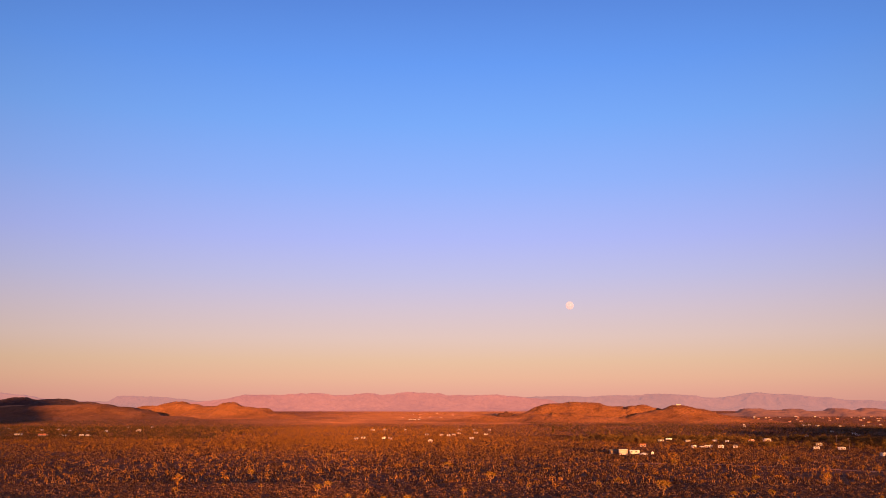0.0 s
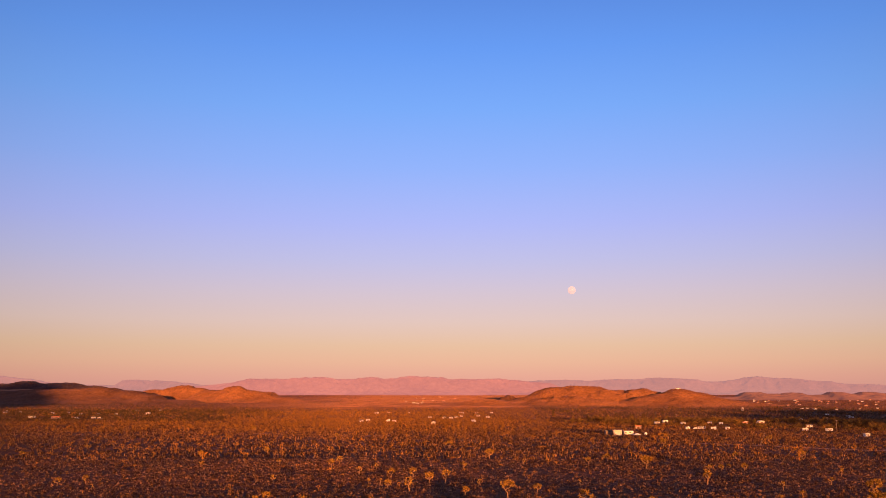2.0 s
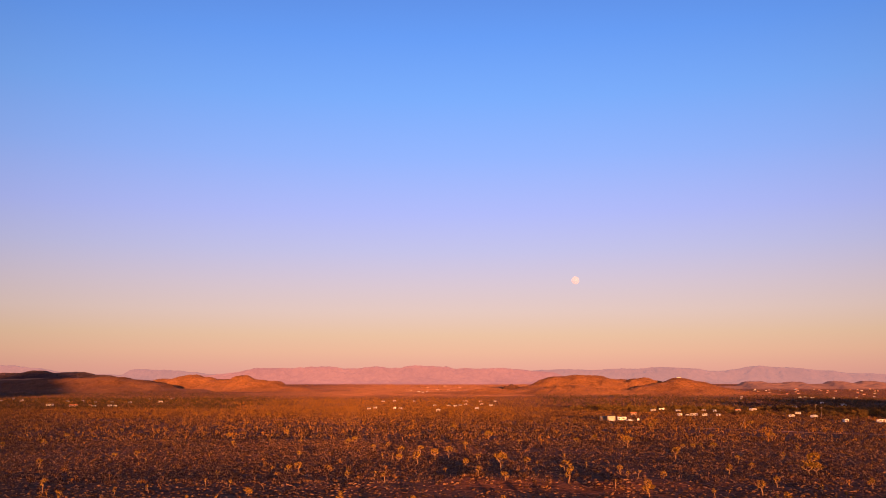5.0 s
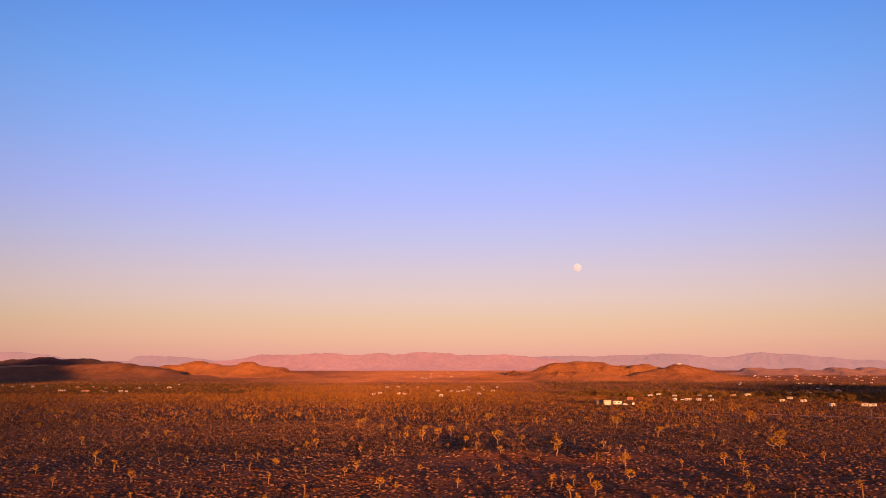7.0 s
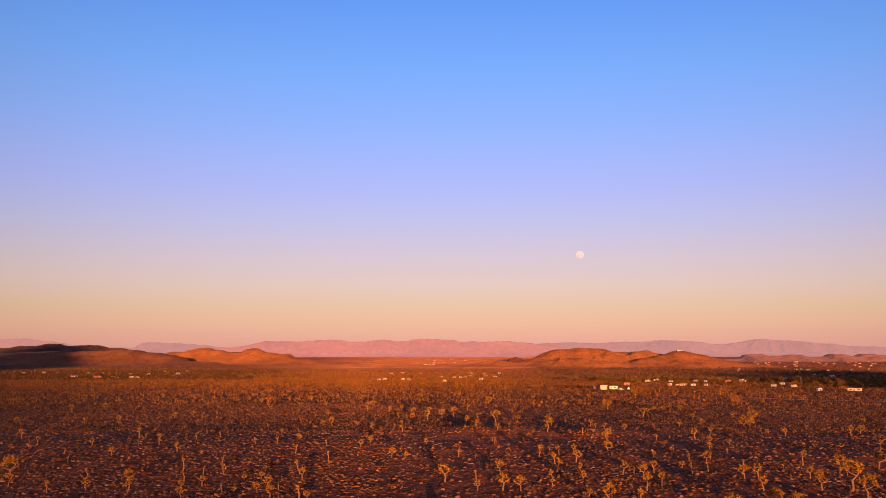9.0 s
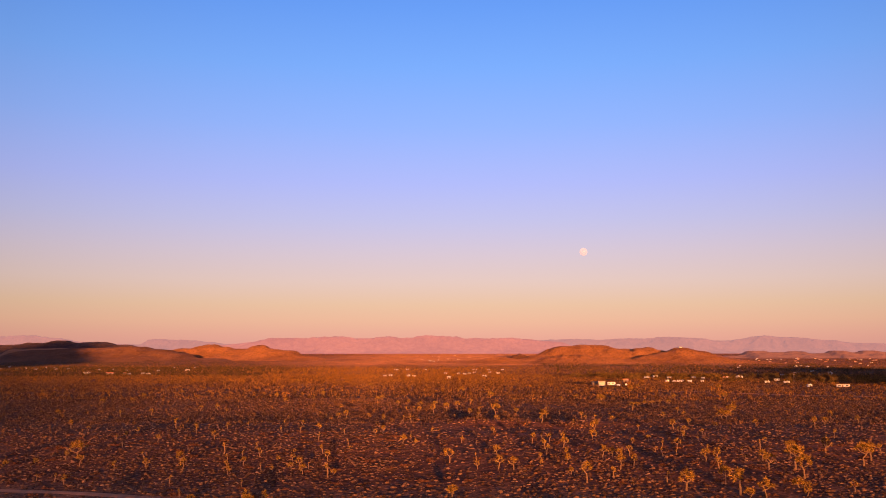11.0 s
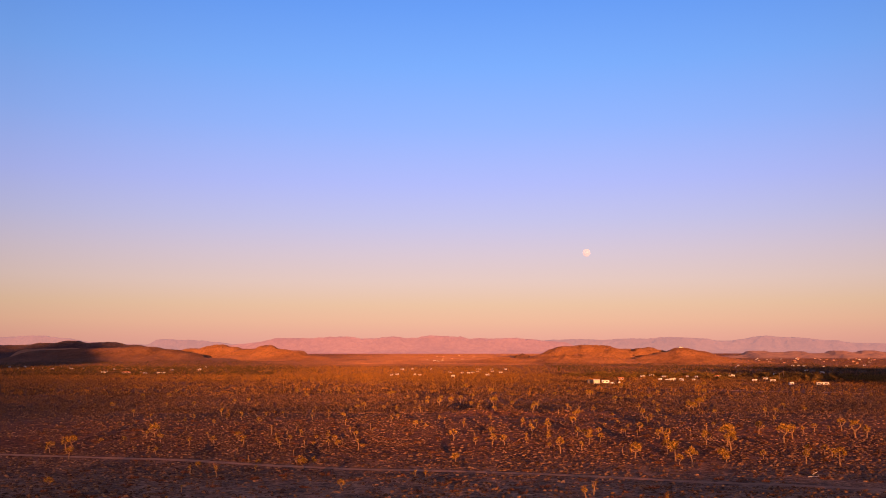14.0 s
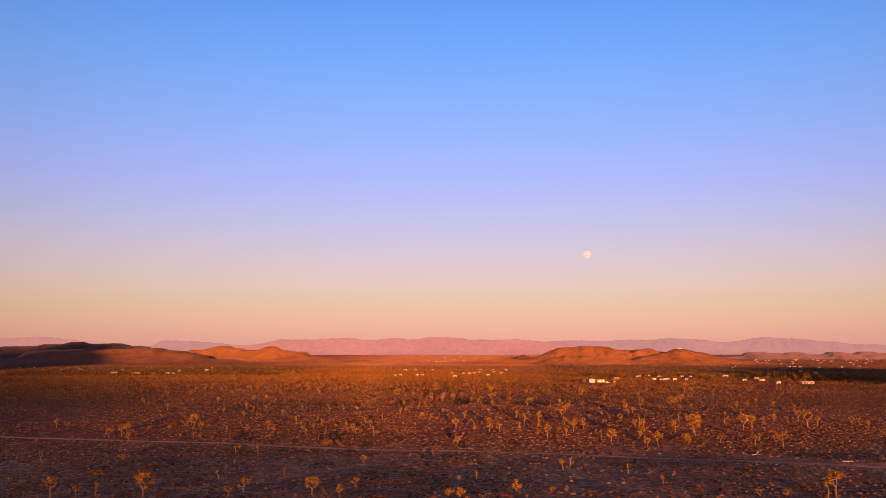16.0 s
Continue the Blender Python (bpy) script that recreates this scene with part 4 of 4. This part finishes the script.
low = [dome(150 + k, 1, 5) for k in range(8)]
wisps = [wisp(200 + k, 6, 0.11) for k in range(5)]
straws = [wisp(220 + k, 4, 0.15) for k in range(8)]
p = grove(np.concatenate([scatter_points(-92, 60, 1.25, 16), scatter_points(60, 150, 0.95, 40)]), 26, 63, 0.80)
p = p[~on_road(p) & ~((np.abs(p[:, 0] - 78) < 16) & (np.abs(p[:, 1] + 0.75 * (p[:, 0] - 78) + 26) < 7))]
scattered("desert_scrub", mounds, p, 0.34 + 0.62 * rng.uniform(0, 1, len(p)) ** 2.2, M_SCRUB, "rounded mounds of dry brown and tan desert scrub on bare soil", "scrub", 17, squash=0.35, smooth=True)
p = grove(scatter_points(-92, 90, 0.16, 35), 26, 63, 0.85)
p = p[~on_road(p)]
scattered("dry_tufts", tufts, p, 0.5 + 0.7 * rng.uniform(0, 1, len(p)) ** 2.0, M_SCRUB, "ragged tufts of dry twigs among the scrub", "scrub", 36, squash=0.4)
feathery = [bush(170 + k, 44, 0.035) for k in range(6)]
p = grove(scatter_points(-92, 120, 0.026, 31, 2.6), 30, 67, 0.6)
p = p[~on_road(p)]
scattered("creosote_bushes", feathery, p, rng.uniform(1.2, 2.7, len(p)), M_CREOSOTE, "feathery dark red-brown creosote bushes among the scrub", "bushes", 32, squash=0.5)
p = grove(scatter_points(150, 330, 0.95, 26), 40, 65, 0.9)
p = p[~on_road(p)]
scattered("tufted_scrub", low[:3] + wisps, p, 0.46 + 0.85 * rng.uniform(0, 1, len(p)) ** 2.0, M_SCRUB, "dense tufts of dry desert scrub on red soil", "scrub", 28, squash=0.35, smooth=True)
p = np.concatenate([grove(scatter_points(330, 700, 0.22, 18), 60, 64, 0.85), grove(scatter_points(700, 1200, 0.20, 29), 60, 64, 0.85)])
scattered("distant_scrub", straws, p, 0.95 + 1.35 * rng.uniform(0, 1, len(p)) ** 1.7, M_STRAW, "dry desert scrub on the farther plain", "scrub", 19, smooth=True)
p = np.concatenate([scatter_points(1200, 3000, 0.008, 20), scatter_points(1200, 1950, 0.014, 38)])
p = p[(p[:, 1] < 2060) | (p[:, 0] > 620) | (p[:, 0] < -330) | (rng.uniform(0, 1, len(p)) < 0.65)]
scattered("far_scrub", straws, p, rng.uniform(1.4, 3.2, len(p)), M_SCRUB, "thin scrub on the plain below the hills", "scrub", 21, smooth=True)
for name in ("hill_1", "hill_11", "hill_2", "hill_3", "hill_5", "hill_6", "hill_7", "hill_8"):
    height, x0, x1, y0, y1 = SLOPES[name]
    r = np.random.default_rng(len(name) + int(abs(x0)))
    n = int(0.022 * (x1 - x0) * (y1 + 20 - y0))
    p = np.stack([r.uniform(x0, x1, n), r.uniform(y0, y1 + 20, n)], 1)
    up = height(p[:, 0], p[:, 1]) - land(p[:, 0], p[:, 1])
    p = p[(up > 3) & (noise2(p[:, 0], p[:, 1], 45, 91, 3) > r.uniform(-0.7, 0.5, n))]
    scattered("hill_scrub", low, p, 1.1 + 2.6 * r.uniform(0, 1, len(p)) ** 2.2, M_SCRUB, "dark shrubs dotted over a dry hillside", "scrub", 37, sink=0.25, smooth=True, ground=height)
gardens = [leafy(120 + k, 12) for k in range(6)]
rounded = [leafy(190 + k, 34) for k in range(8)]
r = np.random.default_rng(33)
# garden trees on the right, packed denser to stand in for shade there
p = np.stack([r.uniform(150, 900, 6500), r.uniform(950, 2250, 6500)], 1)
p = p[(p[:, 0] > 170 + 0.02 * (p[:, 1] - 780)) & (noise2(p[:, 0], p[:, 1], 160, 71, 3) > -0.45)]
q = np.stack([r.uniform(-900, 160, 9500), r.uniform(1215, 1850, 9500)], 1)
p = np.concatenate([p, q[(q[:, 0] > -0.5 * (q[:, 1] + 230)) & (r.uniform(0, 1, len(q)) < np.clip((-0.14 * q[:, 1] - q[:, 0]) / (0.13 * q[:, 1]), 0.10, 1))]])
grove_west = np.stack([r.uniform(-720, -230, 1500), r.uniform(985, 1215, 1500)], 1)
grove_west = grove_west[(grove_west[:, 0] < -0.20 * (grove_west[:, 1] + 230)) & (noise2(grove_west[:, 0], grove_west[:, 1], 70, 83, 2) > -0.5)]
town = np.stack([r.uniform(560, 2000, 2600), r.uniform(1750, 3250, 2600)], 1)
town = town[(town[:, 0] < wedge(town[:, 1]) + 40) & (noise2(town[:, 0], town[:, 1] * 2, 260, 79, 3) > -0.2)]
west = np.stack([r.uniform(-1250, -380, 4200), r.uniform(1600, 2650, 4200)], 1)
p = np.concatenate([p, grove_west, town, west[(west[:, 0] > -wedge(west[:, 1]) - 40) & (west[:, 0] < 720 - 0.55 * west[:, 1])]])
scattered("village_trees", gardens, p, r.uniform(2.0, 5.0, len(p)), M_GREEN, "dark green garden trees among the far houses", "trees", 34)
hamlet = np.stack([r.uniform(120, 450, 2100), r.uniform(680, 1080, 2100)], 1)
hamlet = hamlet[(noise2(hamlet[:, 0], hamlet[:, 1], 70, 77, 2) > -0.3) & (hamlet[:, 1] > 1060 - 1.2 * hamlet[:, 0])]
spots = np.array([h[:2] for h in RIGHT])
# the fronts of the houses stay open to the plain
away = spots - np.array([0.0, -115.0])
away /= np.linalg.norm(away, axis=1)[:, None]
near = hamlet[:, None, :] - spots[None]
ahead = (near * away[None]).sum(-1)
lateral = np.abs(near[..., 0] * away[None, :, 1] - near[..., 1] * away[None, :, 0])
clear = ((ahead < 6) & (ahead > -150) & (lateral < 5.5)).any(1)
# nor do the tallest trees stand in the low sun that reaches them
sunward = np.abs(near[..., 0] + 0.104 * near[..., 1])
clear |= ((near[..., 1] < 4) & (near[..., 1] > -190) & (sunward < 5.0)).any(1)
hamlet = hamlet[~clear]
scattered("hamlet_trees", rounded, hamlet, r.uniform(2.4, 6.6, len(hamlet)), M_OLIVE, "round olive-brown trees between the houses of a hamlet", "trees", 39)
p = scatter_points(3000, 4450, 0.002, 22)
p = p[(np.abs(p[:, 0]) < 0.22 * p[:, 1]) | (p[:, 0] > 0.25 * p[:, 1])]
scattered("farthest_scrub", low, p, rng.uniform(1.6, 3.6, len(p)), M_SCRUB, "thin scrub on the far plain before the mountains", "scrub", 23)


# ---- buildings ----
def box(bm, x0, y0, z0, x1, y1, z1, edge=0.0):
    r = bmesh.ops.create_cube(bm, size=1.0)
    for w in r["verts"]:
        w.co = Vector(((x0 + x1) / 2 + w.co.x * (x1 - x0), (y0 + y1) / 2 + w.co.y * (y1 - y0), (z0 + z1) / 2 + w.co.z * (z1 - z0)))
    if edge:
        bmesh.ops.bevel(bm, geom=list({e for w in r["verts"] for e in w.link_edges}), offset=edge, segments=1, affect="EDGES")


def boxed(name, mat, parent, *dims, label="", edge=0.0):
    bm = bmesh.new()
    box(bm, *dims, edge=edge)
    return part(name, bm, mat, parent, label)


def shell(w, d, h, holes):
    """Four walls 0.2 thick; the front is built round its openings (x0, z0, x1, z1)."""
    bm = bmesh.new()
    a, b, t = w / 2, d / 2, 0.2
    box(bm, -a, b - t, -0.4, a, b, h)
    box(bm, -a, -b + t, -0.4, -a + t, b - t, h)
    box(bm, a - t, -b + t, -0.4, a, b - t, h)
    cuts = sorted(holes)
    x = -a
    for x0, z0, x1, z1 in cuts:
        box(bm, x, -b, -0.4, x0, -b + t, h)
        if z0 > 0:
            box(bm, x0, -b, -0.4, x1, -b + t, z0)
        box(bm, x0, -b, z1, x1, -b + t, h)
        x = x1
    box(bm, x, -b, -0.4, a, -b + t, h)
    return bm


def gable(w, d, h, rise, over=0.35, thick=0.14, along_x=True):
    """Two roof slopes with eaves, and the gable ends filled."""
    bm = bmesh.new()
    a, b = w / 2 + over, d / 2 + over
    if not along_x:
        a, b = b, a
    drop = over * rise / (b - over)
    low, top = h - drop, h + rise
    for s in (-1, 1):
        pts = [(-a, s * b, low), (a, s * b, low), (a, 0, top), (-a, 0, top)]
        bot = [bm.verts.new(Vector(q)) for q in pts]
        up = [bm.verts.new(Vector(q) + Vector((0, 0, thick))) for q in pts]
        bm.faces.new(bot)
        bm.faces.new(up)
        for k in range(4):
            bm.faces.new((bot[k], bot[(k + 1) % 4], up[(k + 1) % 4], up[k]))
    for s in (-1, 1):
        e = a - over
        bm.faces.new([bm.verts.new(q) for q in ((s * e, -(b - over), h), (s * e, b - over, h), (s * e, 0, top))])
    if not along_x:
        bmesh.ops.rotate(bm, cent=(0, 0, 0), matrix=Matrix.Rotation(math.pi / 2, 3, "Z"), verts=bm.verts)
    bmesh.ops.recalc_face_normals(bm, faces=bm.faces)
    return bm


def window(root, x, z, w, h, y):
    win = boxed("window", M_GLASS, root, x, y + 0.08, z, x + w, y + 0.11, z + h, label="dark glass window")
    bm = bmesh.new()
    f = 0.07
    for q in ((x, z, x + w, z + f), (x, z + h - f, x + w, z + h), (x, z + f, x + f, z + h - f), (x + w - f, z + f, x + w, z + h - f), (x + w / 2 - f / 2, z + f, x + w / 2 + f / 2, z + h - f)):
        box(bm, q[0], y - 0.03, q[1], q[2], y + 0.07, q[3])
    part("frame", bm, M_PALE_ROOF, win)


def place(root, x, y, turn, label, category, group="", lift=0.0, size=1.0):
    root.matrix_basis = Matrix.Translation((x, y, float(land(x, y)) + lift)) @ Matrix.Rotation(radians(turn), 4, "Z") @ Matrix.Scale(size, 4)
    return tagged(root, label, category, group)


def house(x, y, w, h, style, turn, rnd):
    """A small desert house whose front looks back over the plain."""
    d = min(max(w * 0.7, 4.2), 9.0)
    if style == 2:
        d = 3.4
    root = new({2: "mobile_home", 3: "barn"}.get(style, "house"))
    wall = {0: M_WHITE, 1: M_TRAILER, 2: M_WHITE, 3: M_CREAM, 4: M_TAN, 5: M_TAN}[style]
    roof = {0: M_SHINGLE, 1: M_PALE_ROOF, 2: M_PALE_ROOF, 3: M_PALE_ROOF, 4: M_TILE, 5: M_TILE}[style]
    holes = []
    if style == 3:
        holes = [(-w * 0.22, 0, w * 0.22, h * 0.72)]
    else:
        holes = [(-w * 0.40, 1.0, -w * 0.18, 2.0), (-0.1 * w, 0, -0.1 * w + 0.95, 2.05)]
        if w > 4:
            holes.append((w * 0.17, 1.0, w * 0.38, 2.0))
    holes = [(x0, z0, x1, min(z1, h - 0.3)) for x0, z0, x1, z1 in holes]
    part("wall", shell(w, d, h, holes), wall, root)
    for x0, z0, x1, z1 in holes:
        if z0 > 0:
            window(root, x0, z0, x1 - x0, z1 - z0, -d / 2)
        else:
            dr = boxed("door", M_DOOR, root, x0, -d / 2 + 0.07, 0, x1, -d / 2 + 0.12, z1, label="brown door")
            boxed("handle", M_STEEL, dr, x1 - 0.16, -d / 2 + 0.01, 0.95, x1 - 0.10, -d / 2 + 0.07, 1.08)
    if style in (0, 3, 4, 5):
        top = part("roof", gable(w, d, h, 0.11 * d + 0.2, along_x=style != 3), roof, root)
        if style in (0, 4) and w > 5:
            boxed("chimney", M_TAN, top, w * 0.2, -0.1, h + 0.2, w * 0.2 + 0.6, 0.5, h + 0.11 * d + 0.7)
    else:
        bm = bmesh.new()
        box(bm, -w / 2 - 0.25, -d / 2 - 0.25, h, w / 2 + 0.25, d / 2 + 0.25, h + 0.18, 0.05)
        top = part("roof", bm, roof, root)
        boxed("vent", M_STEEL, top, w * 0.25, 0, h + 0.18, w * 0.25 + 0.5, 0.5, h + 0.55)
    boxed("floor_slab", M_TIMBER, root, -w / 2 + 0.2, -d / 2 + 0.2, -0.4, w / 2 - 0.2, d / 2 - 0.2, 0.03)
    label = {0: "small white stucco house with a grey shingle roof", 1: "low pale metal-sided house with a flat roof",
             2: "long white mobile home with a flat metal roof", 3: "cream barn with a pale metal gable roof",
             4: "low tan house with a red tile roof", 5: "tan house with an orange tile roof among dark trees"}[style]
    return place(root, x, y, turn, label, {2: "mobile home", 3: "barn"}.get(style, "house"), "houses on the desert plain", size=0.86)


rnd = random.Random(9)
for group in (MIDDLE, RIGHT, LEFT, TOWN):
    for x, y, w, style in group:
        house(x, y, w * 0.85, 2.05 + 0.25 * rnd.random() + (0.6 if style == 3 else 0), style, rnd.uniform(-16, 16), rnd)
# the far town beyond the shaded flats
for k in range(84):
    y = rnd.uniform(2300, 3900)
    x = rnd.uniform(0.32, 0.53) * y + rnd.uniform(-40, 40)
    house(x, y, rnd.uniform(4.5, 8), rnd.uniform(2.1, 2.5), rnd.choice((1, 4, 4, 4, 5)), rnd.uniform(-20, 20), rnd)
for k in range(9):
    y = rnd.uniform(2900, 4100)
    house(rnd.uniform(-0.05, 0.08) * y, y, rnd.uniform(5, 9), 2.4, rnd.choice((4, 4, 5)), rnd.uniform(-20, 20), rnd)
# the house on the hill top
top = house(590, 2350, 12, 2.8, 1, 4, rnd)
top.matrix_basis = Matrix.Translation((590, 2348, float(crown_height(np.array(590.0), np.array(2348.0))) - 0.2)) @ Matrix.Rotation(0.1, 4, "Z")
tagged(top, "long pale flat-roofed house on the hill top", "house")


# the homestead with its travel trailer, shed and water tank
def homestead():
    root = new("house")
    part("wall", shell(5.2, 5.6, 3.4, [(-1.9, 0, 1.4, 2.4)]), M_CREAM, root)
    boxed("garage_door", M_WHITE, root, -1.9, -2.72, 0, 1.4, -2.66, 2.4, label="white garage door")
    bm = bmesh.new()
    box(bm, -2.8, -3.0, 3.4, 2.8, 3.0, 3.6, 0.05)
    part("roof", bm, M_PALE_ROOF, root)
    boxed("floor_slab", M_TIMBER, root, -2.4, -2.6, -0.4, 2.4, 2.6, 0.03)
    place(root, 112.3, 588, -8, "cream flat-roofed garage house on bare soil", "house", "houses on the desert plain")
    shed = new("shed")
    part("wall", shell(4.4, 3.6, 2.4, [(-0.6, 0, 0.6, 2.0)]), M_DOOR, shed)
    boxed("door", M_DOOR, shed, -0.6, -1.72, 0, 0.6, -1.66, 2.0)
    part("roof", gable(4.4, 3.6, 2.4, 0.7), M_SHINGLE, shed)
    place(shed, 108.6, 601, 6, "dark weathered timber shed with a shingle roof", "shed")
    van = new("travel_trailer")
    bm = bmesh.new()
    box(bm, -3.2, -1.2, 0.55, 3.2, 1.2, 3.0, 0.28)
    part("body", bm, M_TRAILER, van)
    for x0, x1 in ((-2.5, -1.5), (0.2, 1.6)):
        window(van, x0, 1.5, x1 - x0, 0.9, -1.29)
    boxed("door", M_PALE_ROOF, van, -1.05, -1.25, 0.7, -0.35, -1.19, 2.6)
    for s in (-0.5, 0.5):
        bm = bmesh.new()
        bmesh.ops.create_cone(bm, cap_ends=True, segments=16, radius1=0.36, radius2=0.36, depth=2.3)
        bmesh.ops.rotate(bm, cent=(0, 0, 0), matrix=Matrix.Rotation(math.pi / 2, 3, "X"), verts=bm.verts)
        bmesh.ops.translate(bm, vec=(s * 0.85, 0, 0.36), verts=bm.verts)
        part("wheel", bm, M_GLASS, van, "black tyres")
    bm = bmesh.new()
    tube(bm, Vector((3.2, 0, 0.6)), Vector((4.3, 0, 0.45)), 0.07, 0.05)
    tube(bm, Vector((4.2, 0, 0.5)), Vector((4.2, 0, -0.05)), 0.05, 0.05)
    part("tow_bar", bm, M_STEEL, van)
    place(van, 120.2, 592, 4, "pale travel trailer with dark windows parked by the house", "trailer")
    tank = new("water_tank")
    bm = bmesh.new()
    bmesh.ops.create_cone(bm, cap_ends=True, segments=28, radius1=1.25, radius2=1.25, depth=2.0)
    bmesh.ops.translate(bm, vec=(0, 0, 1.0), verts=bm.verts)
    bmesh.ops.create_cone(bm, cap_ends=True, segments=28, radius1=1.25, radius2=0.35, depth=0.5, matrix=Matrix.Translation((0, 0, 2.25)))
    part("body", bm, M_TANK, tank)
    bm = bmesh.new()
    bmesh.ops.create_cone(bm, cap_ends=True, segments=18, radius1=0.38, radius2=0.34, depth=0.16, matrix=Matrix.Translation((0, 0, 2.56)))
    part("lid", bm, M_STEEL, tank)
    place(tank, 132.9, 598, 0, "round white plastic water tank on the soil", "water tank", size=0.7)


homestead()


def car(x, y, turn, mat, label):
    root = new("car")
    bm = bmesh.new()
    box(bm, -2.2, -0.88, 0.35, 2.2, 0.88, 0.95, 0.12)
    cab = bmesh.ops.create_cube(bm, size=1.0)["verts"]
    for w in cab:
        s = 0.72 if w.co.z > 0 else 1.0
        w.co = Vector((-0.2 + w.co.x * 2.5 * s, w.co.y * 1.6 * (0.85 if w.co.z > 0 else 1), 1.2 + w.co.z * 0.56))
    part("body", bm, mat, root)
    for sx in (-1.35, 1.35):
        for sy in (-0.8, 0.8):
            bm = bmesh.new()
            bmesh.ops.create_cone(bm, cap_ends=True, segments=14, radius1=0.34, radius2=0.34, depth=0.24)
            bmesh.ops.rotate(bm, cent=(0, 0, 0), matrix=Matrix.Rotation(math.pi / 2, 3, "X"), verts=bm.verts)
            bmesh.ops.translate(bm, vec=(sx, sy, 0.34), verts=bm.verts)
            part("wheel", bm, M_GLASS, root)
    for sx in (-1.25, 1.05):
        boxed("windscreen", M_GLASS, root, sx - 0.04, -0.6, 1.0, sx + 0.04, 0.6, 1.34)
    return place(root, x, y, turn, label, "car")


car(124.5, 585, 12, M_TRAILER, "pale car parked beside the homestead")
car(-448, 1188, 30, M_WHITE, "white car parked by far houses")
car(205, 744, -20, M_WHITE, "white car parked among houses and trees")


def utility_pole(x, y, tall, lean=0.0):
    root = new("utility_pole")
    bm = bmesh.new()
    tube(bm, Vector((0, 0, -0.6)), Vector((lean * tall, 0, tall)), 0.15, 0.10, 8)
    part("pole", bm, M_TIMBER, root)
    if not lean:
        arm = boxed("crossarm", M_TIMBER, root, -1.2, -0.16, tall - 0.65, 1.2, -0.08, tall - 0.5, edge=0.01)
        for s in (-1.05, -0.45, 0.45, 1.05):
            bm = bmesh.new()
            bmesh.ops.create_cone(bm, cap_ends=True, segments=10, radius1=0.06, radius2=0.03, depth=0.2, matrix=Matrix.Translation((s, -0.12, tall - 0.4)))
            part("insulator", bm, M_STEEL, arm)
    return place(root, x, y, 15, "leaning bare wooden pole among joshua trees" if lean else "wooden utility pole with a crossarm", "utility pole", "" if lean else "poles along the village road")


utility_pole(161, 457, 6.2, 0.55)
for x, y in ((302, 700), (360, 860), (262, 1040)):
    utility_pole(x, y, 8.5)


def conifer(x, y, tall):
    root = new("conifer_tree")
    wood, leaf = bmesh.new(), bmesh.new()
    r = random.Random(3)
    tube(wood, Vector((0, 0, -0.3)), Vector((0, 0, tall * 0.9)), 0.24, 0.05, 7)
    for k in range(900):
        z = r.uniform(0.12, 1.0)
        rad = tall * 0.20 * (1.06 - z) ** 0.6 * r.uniform(0.3, 1.1)
        a = r.uniform(0, math.tau)
        c = Vector((rad * math.cos(a), rad * math.sin(a), z * tall))
        leaf.faces.new([leaf.verts.new(c + Vector((r.gauss(0, 0.28), r.gauss(0, 0.28), r.gauss(0, 0.24)))) for _ in range(3)])
    part("trunk", wood, M_BARK, root)
    part("crown", leaf, M_GREEN, root)
    return place(root, x, y, 0, "tall dark evergreen tree standing alone", "tree")


conifer(155, 1325, 10.5)


def dead_log(x, y, turn, length, up):
    root = new("dead_log")
    bm = bmesh.new()
    a, r = Vector((-length / 2, 0, 0.14)), random.Random(int(x * 7))
    for k in range(4):
        b = Vector((-length / 2 + length * (k + 1) / 4, r.uniform(-0.2, 0.2), 0.14 + up * (k + 1) / 4 + r.uniform(0, 0.1)))
        tube(bm, a, b, 0.12 - 0.016 * k, 0.104 - 0.016 * k, 7)
        a = b
    part("trunk", bm, M_DEADWOOD, root)
    bm = bmesh.new()
    tube(bm, Vector((0, 0, 0.15)), Vector((0.3, 0.3, 0.5 + up)), 0.05, 0.025)
    tube(bm, Vector((0.4, 0, 0.18 + up * 0.5)), Vector((0.9, -0.3, 0.4 + up)), 0.045, 0.02)
    part("branch", bm, M_DEADWOOD, root)
    return place(root, x, y, turn, "bleached fallen joshua tree log beside the track", "log")


dead_log(69.5, -10.5, 6, 2.2, 0.0)
dead_log(71.0, -7.0, 40, 1.3, 0.35)
dead_log(84.0, -26.5, 3, 2.4, 0.0)
